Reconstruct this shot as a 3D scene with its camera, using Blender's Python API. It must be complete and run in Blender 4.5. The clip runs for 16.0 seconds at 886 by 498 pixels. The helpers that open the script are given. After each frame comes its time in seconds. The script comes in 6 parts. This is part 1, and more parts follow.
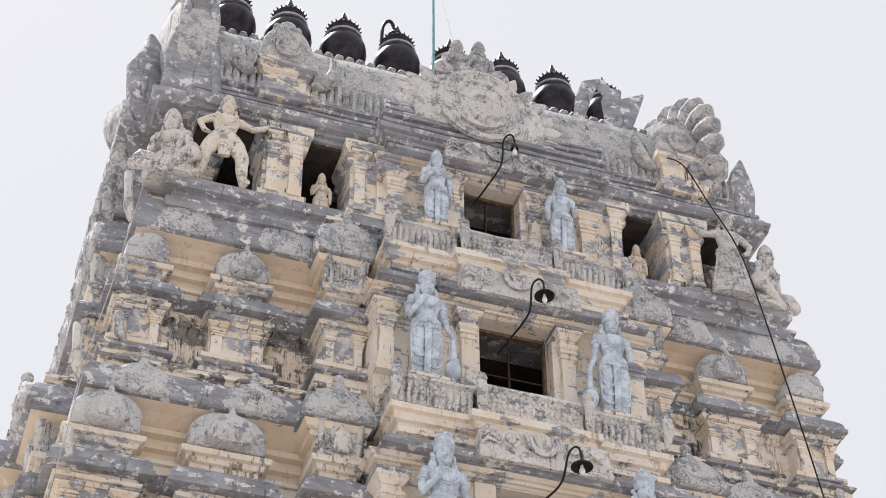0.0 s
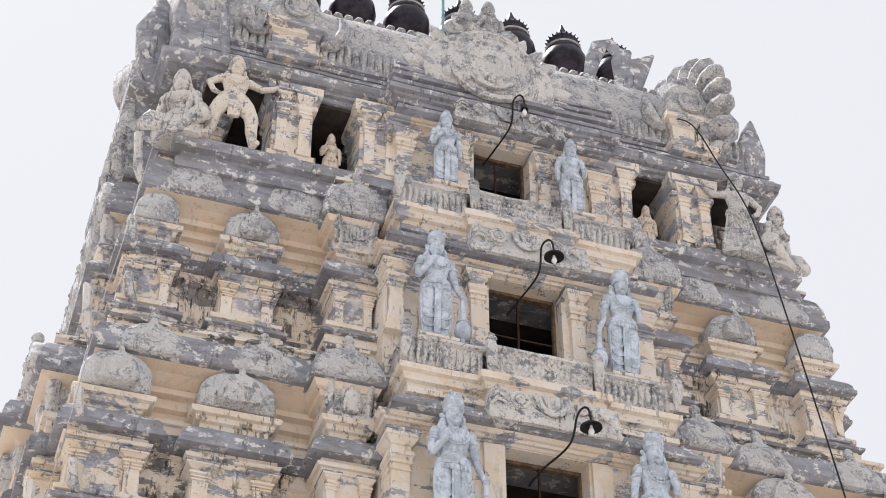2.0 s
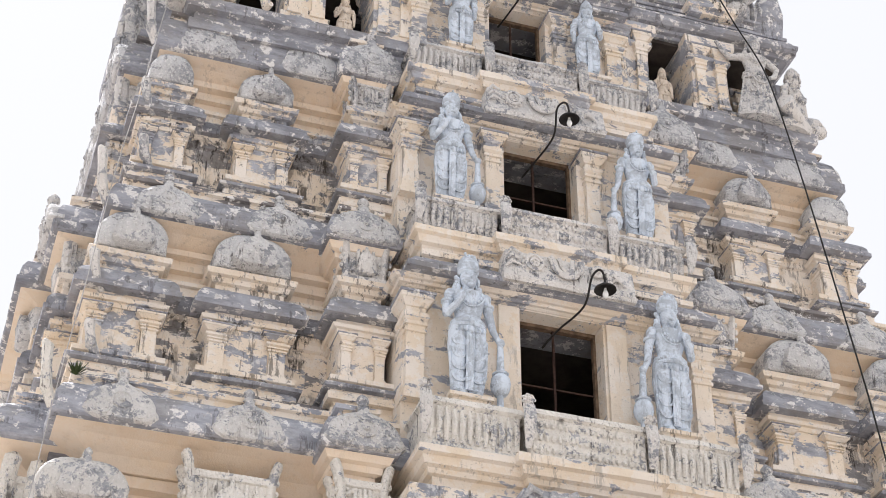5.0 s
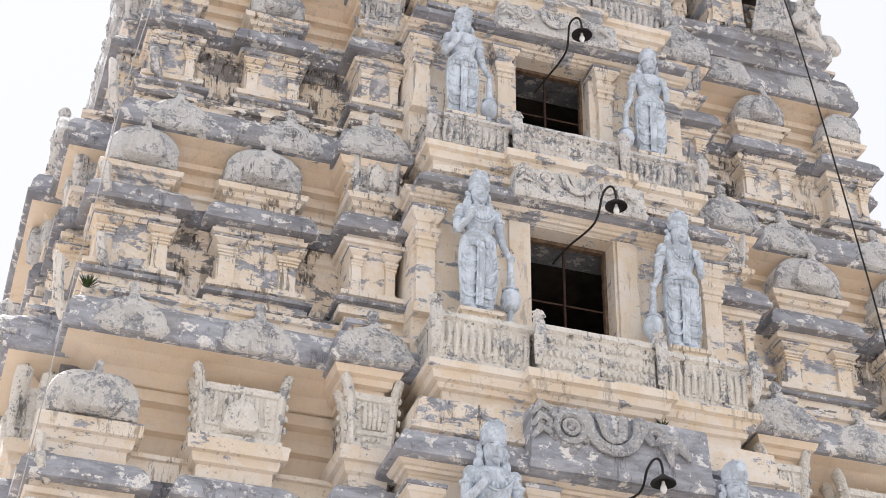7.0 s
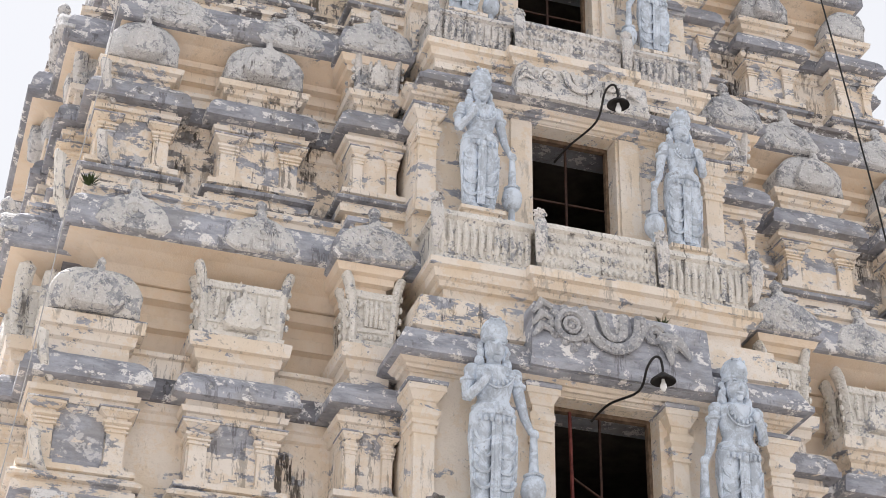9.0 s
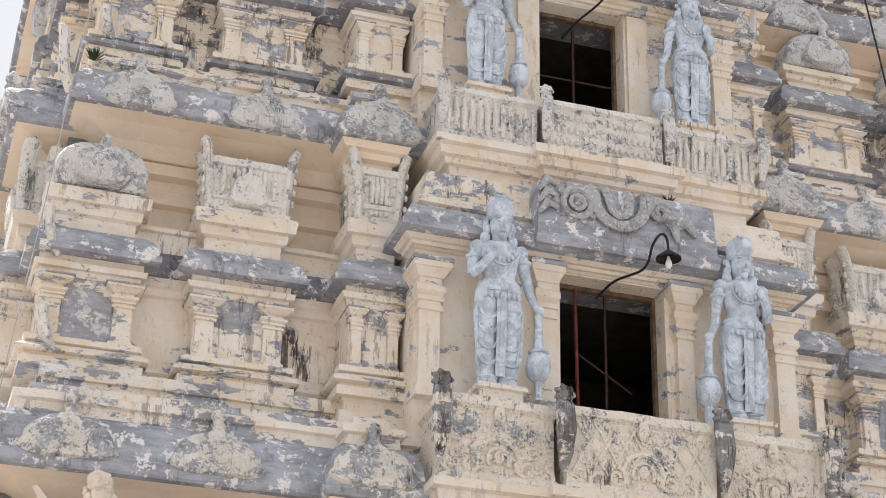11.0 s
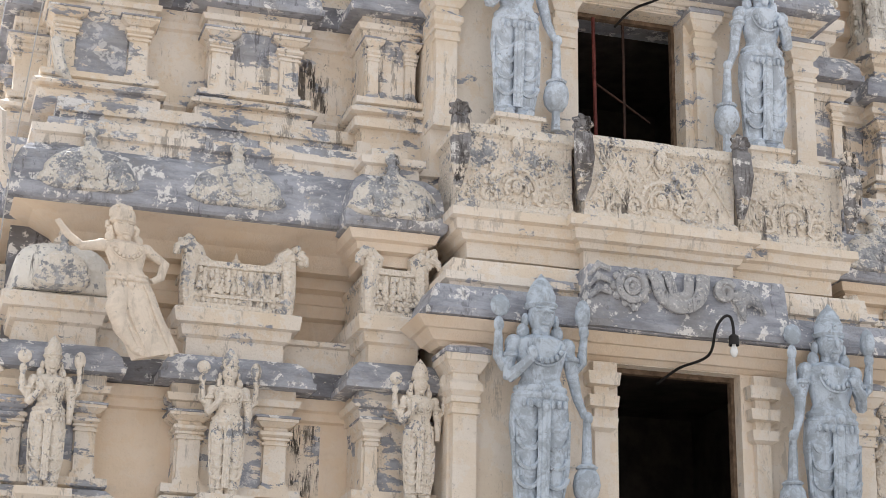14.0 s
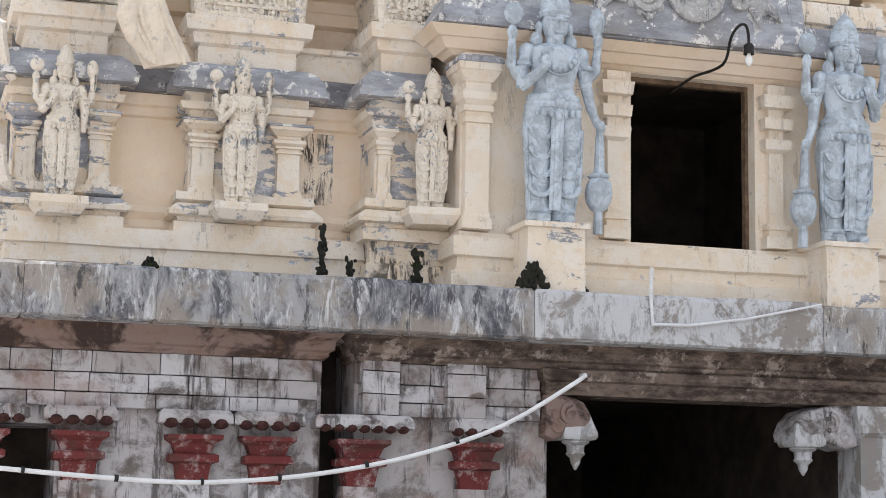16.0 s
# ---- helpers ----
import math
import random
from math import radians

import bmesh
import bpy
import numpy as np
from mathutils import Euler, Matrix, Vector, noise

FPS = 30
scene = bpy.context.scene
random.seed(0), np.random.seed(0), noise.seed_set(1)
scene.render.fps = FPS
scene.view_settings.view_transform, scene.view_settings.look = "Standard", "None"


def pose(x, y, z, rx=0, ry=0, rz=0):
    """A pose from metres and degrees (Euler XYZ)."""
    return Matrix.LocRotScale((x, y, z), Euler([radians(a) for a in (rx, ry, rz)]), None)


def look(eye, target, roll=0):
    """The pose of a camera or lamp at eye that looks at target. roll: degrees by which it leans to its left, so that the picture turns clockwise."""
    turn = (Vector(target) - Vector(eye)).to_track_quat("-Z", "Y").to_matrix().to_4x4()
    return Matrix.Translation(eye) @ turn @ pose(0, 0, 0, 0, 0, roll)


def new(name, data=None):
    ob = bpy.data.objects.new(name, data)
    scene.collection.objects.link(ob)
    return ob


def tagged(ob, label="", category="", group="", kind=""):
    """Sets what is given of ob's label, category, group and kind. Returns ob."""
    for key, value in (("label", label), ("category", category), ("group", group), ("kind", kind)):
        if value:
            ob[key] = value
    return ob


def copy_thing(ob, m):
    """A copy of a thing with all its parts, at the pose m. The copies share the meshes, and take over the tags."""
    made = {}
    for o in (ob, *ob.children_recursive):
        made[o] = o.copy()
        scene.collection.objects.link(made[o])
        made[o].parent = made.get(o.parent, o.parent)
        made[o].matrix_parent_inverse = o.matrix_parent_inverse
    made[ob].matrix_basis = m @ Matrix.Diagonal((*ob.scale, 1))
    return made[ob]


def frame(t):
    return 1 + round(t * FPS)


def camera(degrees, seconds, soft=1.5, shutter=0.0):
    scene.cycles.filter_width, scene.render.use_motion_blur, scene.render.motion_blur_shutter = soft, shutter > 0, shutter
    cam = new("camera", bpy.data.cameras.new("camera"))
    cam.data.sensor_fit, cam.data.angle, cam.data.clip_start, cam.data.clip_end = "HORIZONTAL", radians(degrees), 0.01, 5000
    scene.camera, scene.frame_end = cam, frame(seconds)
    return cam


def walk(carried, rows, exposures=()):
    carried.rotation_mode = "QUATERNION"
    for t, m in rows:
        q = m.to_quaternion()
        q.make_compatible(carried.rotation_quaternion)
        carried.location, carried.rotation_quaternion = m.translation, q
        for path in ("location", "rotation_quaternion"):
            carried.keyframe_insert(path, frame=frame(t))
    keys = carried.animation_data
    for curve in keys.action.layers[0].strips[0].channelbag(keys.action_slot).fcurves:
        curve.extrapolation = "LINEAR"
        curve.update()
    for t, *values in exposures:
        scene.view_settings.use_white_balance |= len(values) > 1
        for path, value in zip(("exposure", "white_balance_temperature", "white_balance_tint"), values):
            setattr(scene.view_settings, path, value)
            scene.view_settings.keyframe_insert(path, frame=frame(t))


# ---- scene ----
cam = camera(27.5, 16.0, soft=0.6)
EYE = (-7.39, 0.0, 1.6)
ROWS = [
    (0.0, 131.82, 0.36, -18.70),
    (0.5, 131.46, 0.42, -18.66),
    (1.0, 131.30, 0.19, -18.62),
    (1.5, 131.16, 0.19, -18.55),
    (2.0, 130.58, 0.14, -18.49),
    (2.5, 130.10, -0.04, -18.53),
    (3.0, 129.71, -0.04, -18.37),
    (3.5, 128.87, -0.22, -18.35),
    (4.0, 127.73, -0.14, -18.22),
    (4.5, 126.91, -0.09, -18.18),
    (7.0, 123.56, -0.71, -18.10),
    (7.5, 122.79, -0.82, -18.16),
    (8.0, 121.93, -0.73, -18.12),
    (10.5, 117.62, -1.08, -18.08),
    (11.0, 116.45, -1.08, -18.04),
    (11.5, 115.32, -1.26, -18.12),
    (12.0, 114.00, -1.26, -18.11),
    (12.5, 112.83, -1.44, -17.95),
    (13.0, 111.40, -1.29, -17.54),
    (13.5, 109.77, -0.90, -17.28),
    (14.0, 107.93, -0.78, -17.31),
    (14.5, 107.05, -0.52, -17.37),
    (15.0, 104.87, -0.91, -17.25),
    (15.5, 102.41, -0.98, -17.13),
    (16.0, 98.73, -0.93, -16.92),
]
walk(cam, [(t, pose(*EYE, rx, ry, rz)) for t, rx, ry, rz in ROWS],
     exposures=[(0.0, 0.52, 6220, 13), (2.0, 0.58, 6220, 13), (3.5, 0.74, 6220, 13), (7.0, 0.75, 6260, 13), (8.5, 0.69, 6240, 13), (11.0, 0.61, 6230, 12), (14.0, 0.57, 6200, 11), (15.0, 0.61, 6180, 11), (15.5, 0.69, 6150, 10), (16.0, 0.80, 6050, 10)])

# world and sun: bright haze, sun high behind the tower
world = bpy.data.worlds.new("sky")
scene.world = world
world.use_nodes = True
wn, wl = world.node_tree.nodes, world.node_tree.links
sky = wn.new("ShaderNodeTexSky")
sky.sky_type, sky.sun_disc = "NISHITA", False
sky.sun_elevation, sky.sun_rotation = radians(62), radians(-25)
sky.air_density, sky.dust_density = 1.0, 3.0
haze = wn.new("ShaderNodeMix")
haze.data_type = "RGBA"
haze.inputs[0].default_value = 0.93
haze.inputs[7].default_value = (9.4, 9.4, 9.3, 1)
wl.new(sky.outputs[0], haze.inputs[6])
wl.new(haze.outputs[2], wn["Background"].inputs[0])
wn["Background"].inputs[1].default_value = 0.064
sun = new("sun", bpy.data.lights.new("sun", "SUN"))
sun.data.energy, sun.data.angle, sun.data.color = 5.0, radians(2.0), (1.0, 0.96, 0.91)
sun.matrix_world = look((-7, 14, 30), (0, 0, 0))


# ---------------------------------------------------------------- materials
class Nodes:
    def __init__(self, name):
        self.mat = bpy.data.materials.new(name)
        self.mat.use_nodes = True
        self.t = self.mat.node_tree
        self.b = self.t.nodes["Principled BSDF"]
        self.pos = self.t.nodes.new("ShaderNodeNewGeometry").outputs["Position"]

    def put(self, sock, v):
        if isinstance(v, bpy.types.NodeSocket):
            self.t.links.new(v, sock)
        else:
            sock.default_value = v

    def scaled(self, s):
        n = self.t.nodes.new("ShaderNodeVectorMath")
        n.operation = "MULTIPLY"
        self.put(n.inputs[0], self.pos)
        n.inputs[1].default_value = s
        return n.outputs[0]

    def noise(self, scale, detail=5, rough=0.6, stretch=None, warp=0.0):
        n = self.t.nodes.new("ShaderNodeTexNoise")
        n.inputs["Scale"].default_value, n.inputs["Detail"].default_value = scale, detail
        n.inputs["Roughness"].default_value, n.inputs["Distortion"].default_value = rough, warp
        self.put(n.inputs["Vector"], self.scaled(stretch) if stretch else self.pos)
        return n.outputs[0]

    def voronoi(self, scale, feature="F1"):
        n = self.t.nodes.new("ShaderNodeTexVoronoi")
        n.feature = feature
        n.inputs["Scale"].default_value = scale
        self.put(n.inputs["Vector"], self.pos)
        return n.outputs["Distance"]

    def ramp(self, v, a, b):
        n = self.t.nodes.new("ShaderNodeMapRange")
        n.clamp = True
        n.interpolation_type = "SMOOTHSTEP"
        self.put(n.inputs[0], v)
        n.inputs[1].default_value, n.inputs[2].default_value = a, b
        return n.outputs[0]

    def math(self, op, a, b=0.0):
        n = self.t.nodes.new("ShaderNodeMath")
        n.operation = op
        self.put(n.inputs[0], a)
        self.put(n.inputs[1], b)
        return n.outputs[0]

    def mix(self, f, a, b):
        n = self.t.nodes.new("ShaderNodeMix")
        n.data_type = "RGBA"
        self.put(n.inputs[0], f)
        self.put(n.inputs[6], a if isinstance(a, bpy.types.NodeSocket) else (*a, 1))
        self.put(n.inputs[7], b if isinstance(b, bpy.types.NodeSocket) else (*b, 1))
        return n.outputs[2]

    def rand(self):
        return self.t.nodes.new("ShaderNodeObjectInfo").outputs["Random"]

    def bump(self, height, strength, dist):
        n = self.t.nodes.new("ShaderNodeBump")
        n.inputs["Strength"].default_value, n.inputs["Distance"].default_value = strength, dist
        self.put(n.inputs["Height"], height)
        self.put(self.b.inputs["Normal"], n.outputs[0])

    def done(self, colour, rough=0.85, metal=0.0):
        self.put(self.b.inputs["Base Color"], colour if isinstance(colour, bpy.types.NodeSocket) else (*colour, 1))
        self.put(self.b.inputs["Roughness"], rough)
        self.b.inputs["Metallic"].default_value = metal
        self.b.inputs["Specular IOR Level"].default_value = 0.25
        return self.mat


CREAM, PALE = (0.82, 0.728, 0.622), (0.85, 0.83, 0.81)
GREY, DARK = (0.262, 0.270, 0.302), (0.045, 0.04, 0.038)


def plaster(name, worn, stains=0.5, cream=CREAM, relief=0.3, pale=0.4, flecks=0.5, bare_tone=GREY, drips=0.0):
    """Cream limewash over grey lime plaster: worn is the share that has weathered to grey."""
    m = Nodes(name)
    big, mid, fine = m.noise(0.8, 4), m.noise(2.5, 11, 0.70, (0.7, 0.7, 1.7), 0.25), m.noise(40, 5, 0.65)
    base = m.mix(m.ramp(big, 0.3, 0.7), cream, tuple(c * f for c, f in zip(cream, (0.93, 0.89, 0.82))))
    base = m.mix(m.math("MULTIPLY", m.ramp(m.noise(2.6, 9, 0.74), 0.485, 0.515), pale), base, PALE)
    base = m.mix(m.math("MULTIPLY", m.ramp(m.noise(6.0, 7, 0.7), 0.5, 0.75), 0.22), base, (0.50, 0.40, 0.28))
    field = m.math("ADD", m.math("ADD", m.math("MULTIPLY", mid, 0.75), m.math("MULTIPLY", big, 0.25)), m.math("MULTIPLY", m.noise(17, 7, 0.75), 0.14))
    lo = 0.735 - 0.36 * worn
    bare = m.ramp(field, lo, lo + 0.007)
    grey = m.mix(m.ramp(m.noise(1.9, 9, 0.72, (1, 1, 3)), 0.36, 0.64), bare_tone, tuple(min(1, c * 1.75) for c in bare_tone))
    grey = m.mix(m.math("MULTIPLY", m.ramp(m.noise(1.7, 6, 0.7), 0.5, 0.62), 0.5), grey, tuple(c * f for c, f in zip(bare_tone, (1.25, 1.16, 1.0))))
    colour = m.mix(bare, base, grey)
    flake = m.math("MULTIPLY", m.ramp(m.noise(5.5, 10, 0.74), 0.555, 0.565), m.ramp(field, lo - 0.03, lo))
    colour = m.mix(m.math("MULTIPLY", flake, flecks), colour, PALE)
    streak = m.math("MULTIPLY", m.ramp(m.noise(1.0, 9, 0.78, (9, 9, 1.3)), 0.55, 0.575), m.ramp(m.noise(1.1, 5), 0.48, 0.56))
    colour = m.mix(m.math("MULTIPLY", streak, min(0.95, 1.35 * stains)), colour, DARK)
    if drips:
        run = m.math("MULTIPLY", m.ramp(m.noise(1.0, 9, 0.76, (8, 8, 1.1), 0.3), 0.49, 0.54), m.ramp(m.noise(2.2, 6), 0.42, 0.52))
        colour = m.mix(m.math("MULTIPLY", run, drips), colour, (0.055, 0.045, 0.04))
    soot = m.math("MULTIPLY", m.ramp(m.noise(11, 9, 0.76), 0.585, 0.60), m.ramp(m.noise(1.9, 5), 0.50, 0.57))
    colour = m.mix(m.math("MULTIPLY", soot, min(0.9, 1.2 * stains)), colour, (0.085, 0.075, 0.07))
    colour = m.mix(m.math("MULTIPLY", m.ramp(m.noise(44, 8, 0.80), 0.575, 0.64), min(0.6, 0.06 + 0.8 * stains)), colour, (0.18, 0.15, 0.125))
    h = m.math("ADD", m.math("MULTIPLY", fine, 0.5), m.math("MULTIPLY", mid, 0.8))
    m.bump(m.math("SUBTRACT", h, m.math("MULTIPLY", bare, 0.3)), relief + 0.35, 0.026)
    return m.done(colour, 0.88)


def carved(name, tone, size=26.0, worn=0.5):
    """Rough limewashed relief, worn to grey in patches and dirty in its pores."""
    m = Nodes(name)
    v, n = m.voronoi(size), m.noise(9, 9, 0.72, warp=0.8)
    field = m.math("ADD", m.math("MULTIPLY", m.noise(3.2, 9, 0.72), 0.7), m.math("MULTIPLY", m.noise(17, 7, 0.75), 0.45))
    lo = 0.71 - 0.25 * worn
    grey = m.mix(m.ramp(m.noise(6, 7, 0.7), 0.35, 0.65), (0.26, 0.27, 0.295), (0.47, 0.475, 0.495))
    colour = m.mix(m.ramp(m.noise(2.1, 6, 0.7), 0.4, 0.62), tone, tuple(c * min(1.14, 0.85 / max(tone)) for c in tone))
    colour = m.mix(m.ramp(field, lo, lo + 0.008), colour, grey)
    colour = m.mix(m.math("MULTIPLY", m.ramp(m.noise(23, 7, 0.75), 0.565, 0.58), 0.6), colour, PALE)
    pores = m.math("MULTIPLY", m.math("MULTIPLY", m.ramp(m.noise(21, 8, 0.76), 0.585, 0.60), m.ramp(m.noise(2.8, 4), 0.46, 0.56)), 0.75)
    colour = m.mix(pores, colour, (0.16, 0.15, 0.145))
    drip = m.math("MULTIPLY", m.ramp(m.noise(1.0, 9, 0.78, (10, 10, 1.1)), 0.54, 0.61), m.ramp(m.noise(1.2, 5), 0.46, 0.58))
    colour = m.mix(m.math("MULTIPLY", drip, 0.8), colour, DARK)
    m.bump(m.math("SUBTRACT", n, m.math("MULTIPLY", v, 0.8)), 0.75, 0.028)
    return m.done(colour, 0.92)


def simple(name, colour, rough=0.6, metal=0.0, vary=0.25, size=8.0, relief=0.1):
    m = Nodes(name)
    n = m.noise(size, 6, 0.65)
    c = m.mix(m.ramp(n, 0.3, 0.7), tuple(x * (1 - vary) for x in colour), tuple(min(1, x * (1 + vary)) for x in colour))
    m.bump(n, relief, 0.02)
    return m.done(c, rough, metal)


def statue_paint(name, tone, light=1.5):
    m = Nodes(name)
    n, f = m.noise(5, 9, 0.74, warp=0.6), m.noise(1.0, 8, 0.7, (16, 16, 4))
    c = m.mix(m.ramp(n, 0.42, 0.58), tone, tuple(min(0.86, x * light) for x in tone))
    c = m.mix(m.math("MULTIPLY", m.ramp(m.noise(15, 9, 0.75), 0.56, 0.59), 0.5), c, tuple(x * min(1.5, 0.80 / max(tone)) for x in tone))
    c = m.mix(m.math("MULTIPLY", m.ramp(m.noise(7, 9, 0.76), 0.60, 0.63), 0.55), c, (0.20, 0.20, 0.21))
    c = m.mix(m.math("MULTIPLY", m.ramp(f, 0.55, 0.64), 0.28), c, tuple(x * 0.45 for x in tone))
    m.bump(m.math("ADD", f, m.math("MULTIPLY", m.noise(26, 5), 0.6)), 0.6, 0.025)
    return m.done(c, 0.75)


WALL = {1: plaster("limewash_clean", 0.24, 0.24), 2: plaster("limewash_light_wear", 0.29, 0.36), 3: plaster("limewash_worn", 0.32, 0.5),
        4: plaster("limewash_flaking", 0.37, 0.62), 5: plaster("limewash_weathered", 0.46, 0.75)}
# cream with the warm light bounced onto soffits and recesses mixed into it
BOUNCE_WARM = (0.84, 0.715, 0.585)
PLAIN = {1: plaster("bounce_toned_limewash", 0.0, 0.03, BOUNCE_WARM, pale=0.12), 2: plaster("bounce_toned_limewash_b", 0.0, 0.05, BOUNCE_WARM, pale=0.12), 3: plaster("bounce_toned_limewash_c", 0.08, 0.12, BOUNCE_WARM, pale=0.15),
         4: plaster("bounce_toned_limewash_d", 0.1, 0.15, BOUNCE_WARM, pale=0.15), 5: plaster("bounce_toned_limewash_e", 0.4, 0.4, BOUNCE_WARM)}
TRIM = {1: plaster("trim_limewash", 0.15, 0.18, pale=0.3), 2: plaster("trim_limewash_b", 0.23, 0.24, pale=0.35), 3: plaster("trim_limewash_c", 0.29, 0.32), 4: plaster("trim_limewash_d", 0.34, 0.42), 5: plaster("trim_limewash_e", 0.40, 0.45)}
WORNPANEL = {1: plaster("worn_panel", 0.46, 0.3), 2: plaster("worn_panel_b", 0.50, 0.35), 3: plaster("worn_panel_c", 0.47, 0.4), 4: plaster("worn_panel_d", 0.50, 0.4), 5: plaster("worn_panel_e", 0.6, 0.4)}
HIGHGREY = (0.222, 0.228, 0.255)
CAP = {1: plaster("cornice_plaster", 0.88, 0.3, relief=0.5, flecks=0.9), 2: plaster("cornice_plaster_b", 0.90, 0.32, relief=0.5, flecks=0.9), 3: plaster("cornice_plaster_c", bare_tone=HIGHGREY, worn=0.93, stains=0.35, relief=0.5, flecks=0.8),
       4: plaster("cornice_plaster_d", bare_tone=HIGHGREY, worn=0.95, stains=0.38, relief=0.5, flecks=0.8), 5: plaster("cornice_plaster_e", bare_tone=HIGHGREY, worn=0.93, stains=0.4, relief=0.5, flecks=0.8)}
SOOTY_TONE = (0.165, 0.155, 0.155)
BAND = {1: plaster("band_plaster", 0.44, 0.36, flecks=0.9), 2: plaster("band_plaster_b", 0.42, 0.4, flecks=0.9), 3: plaster("band_plaster_c", 0.46, 0.5, bare_tone=SOOTY_TONE, flecks=0.9),
        4: plaster("band_plaster_d", 0.50, 0.5, bare_tone=SOOTY_TONE, flecks=0.9), 5: plaster("band_plaster_e", 0.6, 0.5, bare_tone=SOOTY_TONE, flecks=0.9)}
GRIME = {k: plaster("grimy_recess", 0.34 + 0.02 * k, 0.75, drips=0.55, bare_tone=(0.19, 0.185, 0.19)) for k in (3, 4)}
NICHE = plaster("niche_plaster", 0.80, 0.5, bare_tone=(0.15, 0.15, 0.165), flecks=0.9)
RELIEF = {1: carved("relief_cream", (0.82, 0.745, 0.66), worn=0.14), 2: carved("relief_pale", (0.72, 0.69, 0.64), worn=0.32), 3: carved("relief_grey", (0.67, 0.645, 0.62), 32, worn=0.42),
          4: carved("relief_grey_b", (0.62, 0.605, 0.595), 32, worn=0.46), 5: carved("relief_grey_c", (0.56, 0.55, 0.54), worn=0.62)}
ROOFSKIN = {1: carved("roof_cream", (0.76, 0.73, 0.68), 15, 0.3), 2: carved("roof_pale", (0.66, 0.64, 0.61), 30, 0.42), 3: carved("roof_grey", (0.58, 0.58, 0.585), 34, 0.45),
            4: carved("roof_grey_b", (0.55, 0.555, 0.565), 34, 0.5), 5: carved("roof_grey_c", (0.52, 0.51, 0.50), 28, 0.52)}
MEDAL = {1: carved("medallion_cream", (0.70, 0.655, 0.59), 30, worn=0.52), 2: carved("medallion_grey", (0.60, 0.585, 0.57), 34, worn=0.48), 3: carved("medallion_grey_b", (0.57, 0.565, 0.565), 34, worn=0.48),
         4: carved("medallion_grey_c", (0.55, 0.55, 0.56), 34, worn=0.5)}
PARAPET = carved("parapet_relief", (0.79, 0.715, 0.62), 30, worn=0.29)
RELIEFGREY = carved("relief_weathered_grey", (0.43, 0.43, 0.44), worn=0.5)
BLUEGREY = statue_paint("statue_grey_paint", (0.455, 0.505, 0.57))
# darker copy of BLUEGREY: the hood's shade on the lowest pair, as colour
SHADEBLUE = statue_paint("statue_shaded_paint", (0.385, 0.435, 0.495))
IVORY = statue_paint("figure_limewash", (0.72, 0.635, 0.54), 1.15)
WORNIVORY = carved("figure_stained_limewash", (0.78, 0.71, 0.62), 30, worn=0.34)
COPPER = simple("blackened_copper", (0.035, 0.03, 0.04), 0.42, 0.6, 0.5, 6)
IRON = simple("dark_iron", (0.03, 0.028, 0.028), 0.55, 0.4)
RUST = simple("rusty_iron", (0.05, 0.026, 0.02), 0.7, 0.2, 0.4, 14)
REDIRON = simple("red_lead_iron", (0.13, 0.035, 0.03), 0.6, 0.2, 0.4, 14)
BULB = simple("white_bulb", (0.85, 0.86, 0.86), 0.25, 0.0, 0.03)
# GLOOM: a little soot, with the shade inside openings put into the colour
GLOOM = simple("soot_and_shade_inner_wall", (0.055, 0.045, 0.04), 0.9, 0.0, 0.4, 3)
CABLE = simple("black_cable", (0.02, 0.02, 0.02), 0.6)
GREYCABLE = simple("grey_plastic", (0.42, 0.41, 0.40), 0.6, 0.0, 0.15)
WHITECABLE = simple("white_plastic", (0.72, 0.73, 0.76), 0.45, 0.0, 0.08)
SOIL = simple("dusty_ground", (0.34, 0.31, 0.28), 0.95, 0.0, 0.25, 0.8, 0.4)
BLACKENED = plaster("blackened_relief", 0.60, 0.7, bare_tone=(0.20, 0.195, 0.20), relief=0.6, flecks=0.9, drips=0.6)
STAINED = plaster("streaked_limewash", 0.36, 0.8, pale=0.2, drips=0.85)
LEAF = simple("green_leaf", (0.045, 0.065, 0.022), 0.6, 0.0, 0.5, 9)
TEAL = simple("painted_pole", (0.18, 0.33, 0.36), 0.5, 0.3)


# ---------------------------------------------------------------- mesh helpers
HERE = Matrix.Identity(4)


def part(name, bm, material, parent, label="", smooth=False):
    bm.transform(HERE)
    bmesh.ops.recalc_face_normals(bm, faces=bm.faces)
    me = bpy.data.meshes.new(name)
    bm.to_mesh(me)
    bm.free()
    me.materials.append(material)
    if smooth:
        me.shade_smooth()
        me.set_sharp_from_angle(angle=radians(42))
    ob = new(name, me)
    if parent is not None:
        ob.parent = parent
    return tagged(ob, label)


def thing(name, label, category, group="", kind=""):
    return tagged(new(name), label, category, group, kind)


def jit(p, amount):
    v = noise.noise_vector(Vector(p) * 2.3) + 0.5 * noise.noise_vector(Vector(p) * 7.1)
    return Vector(p) + v * amount


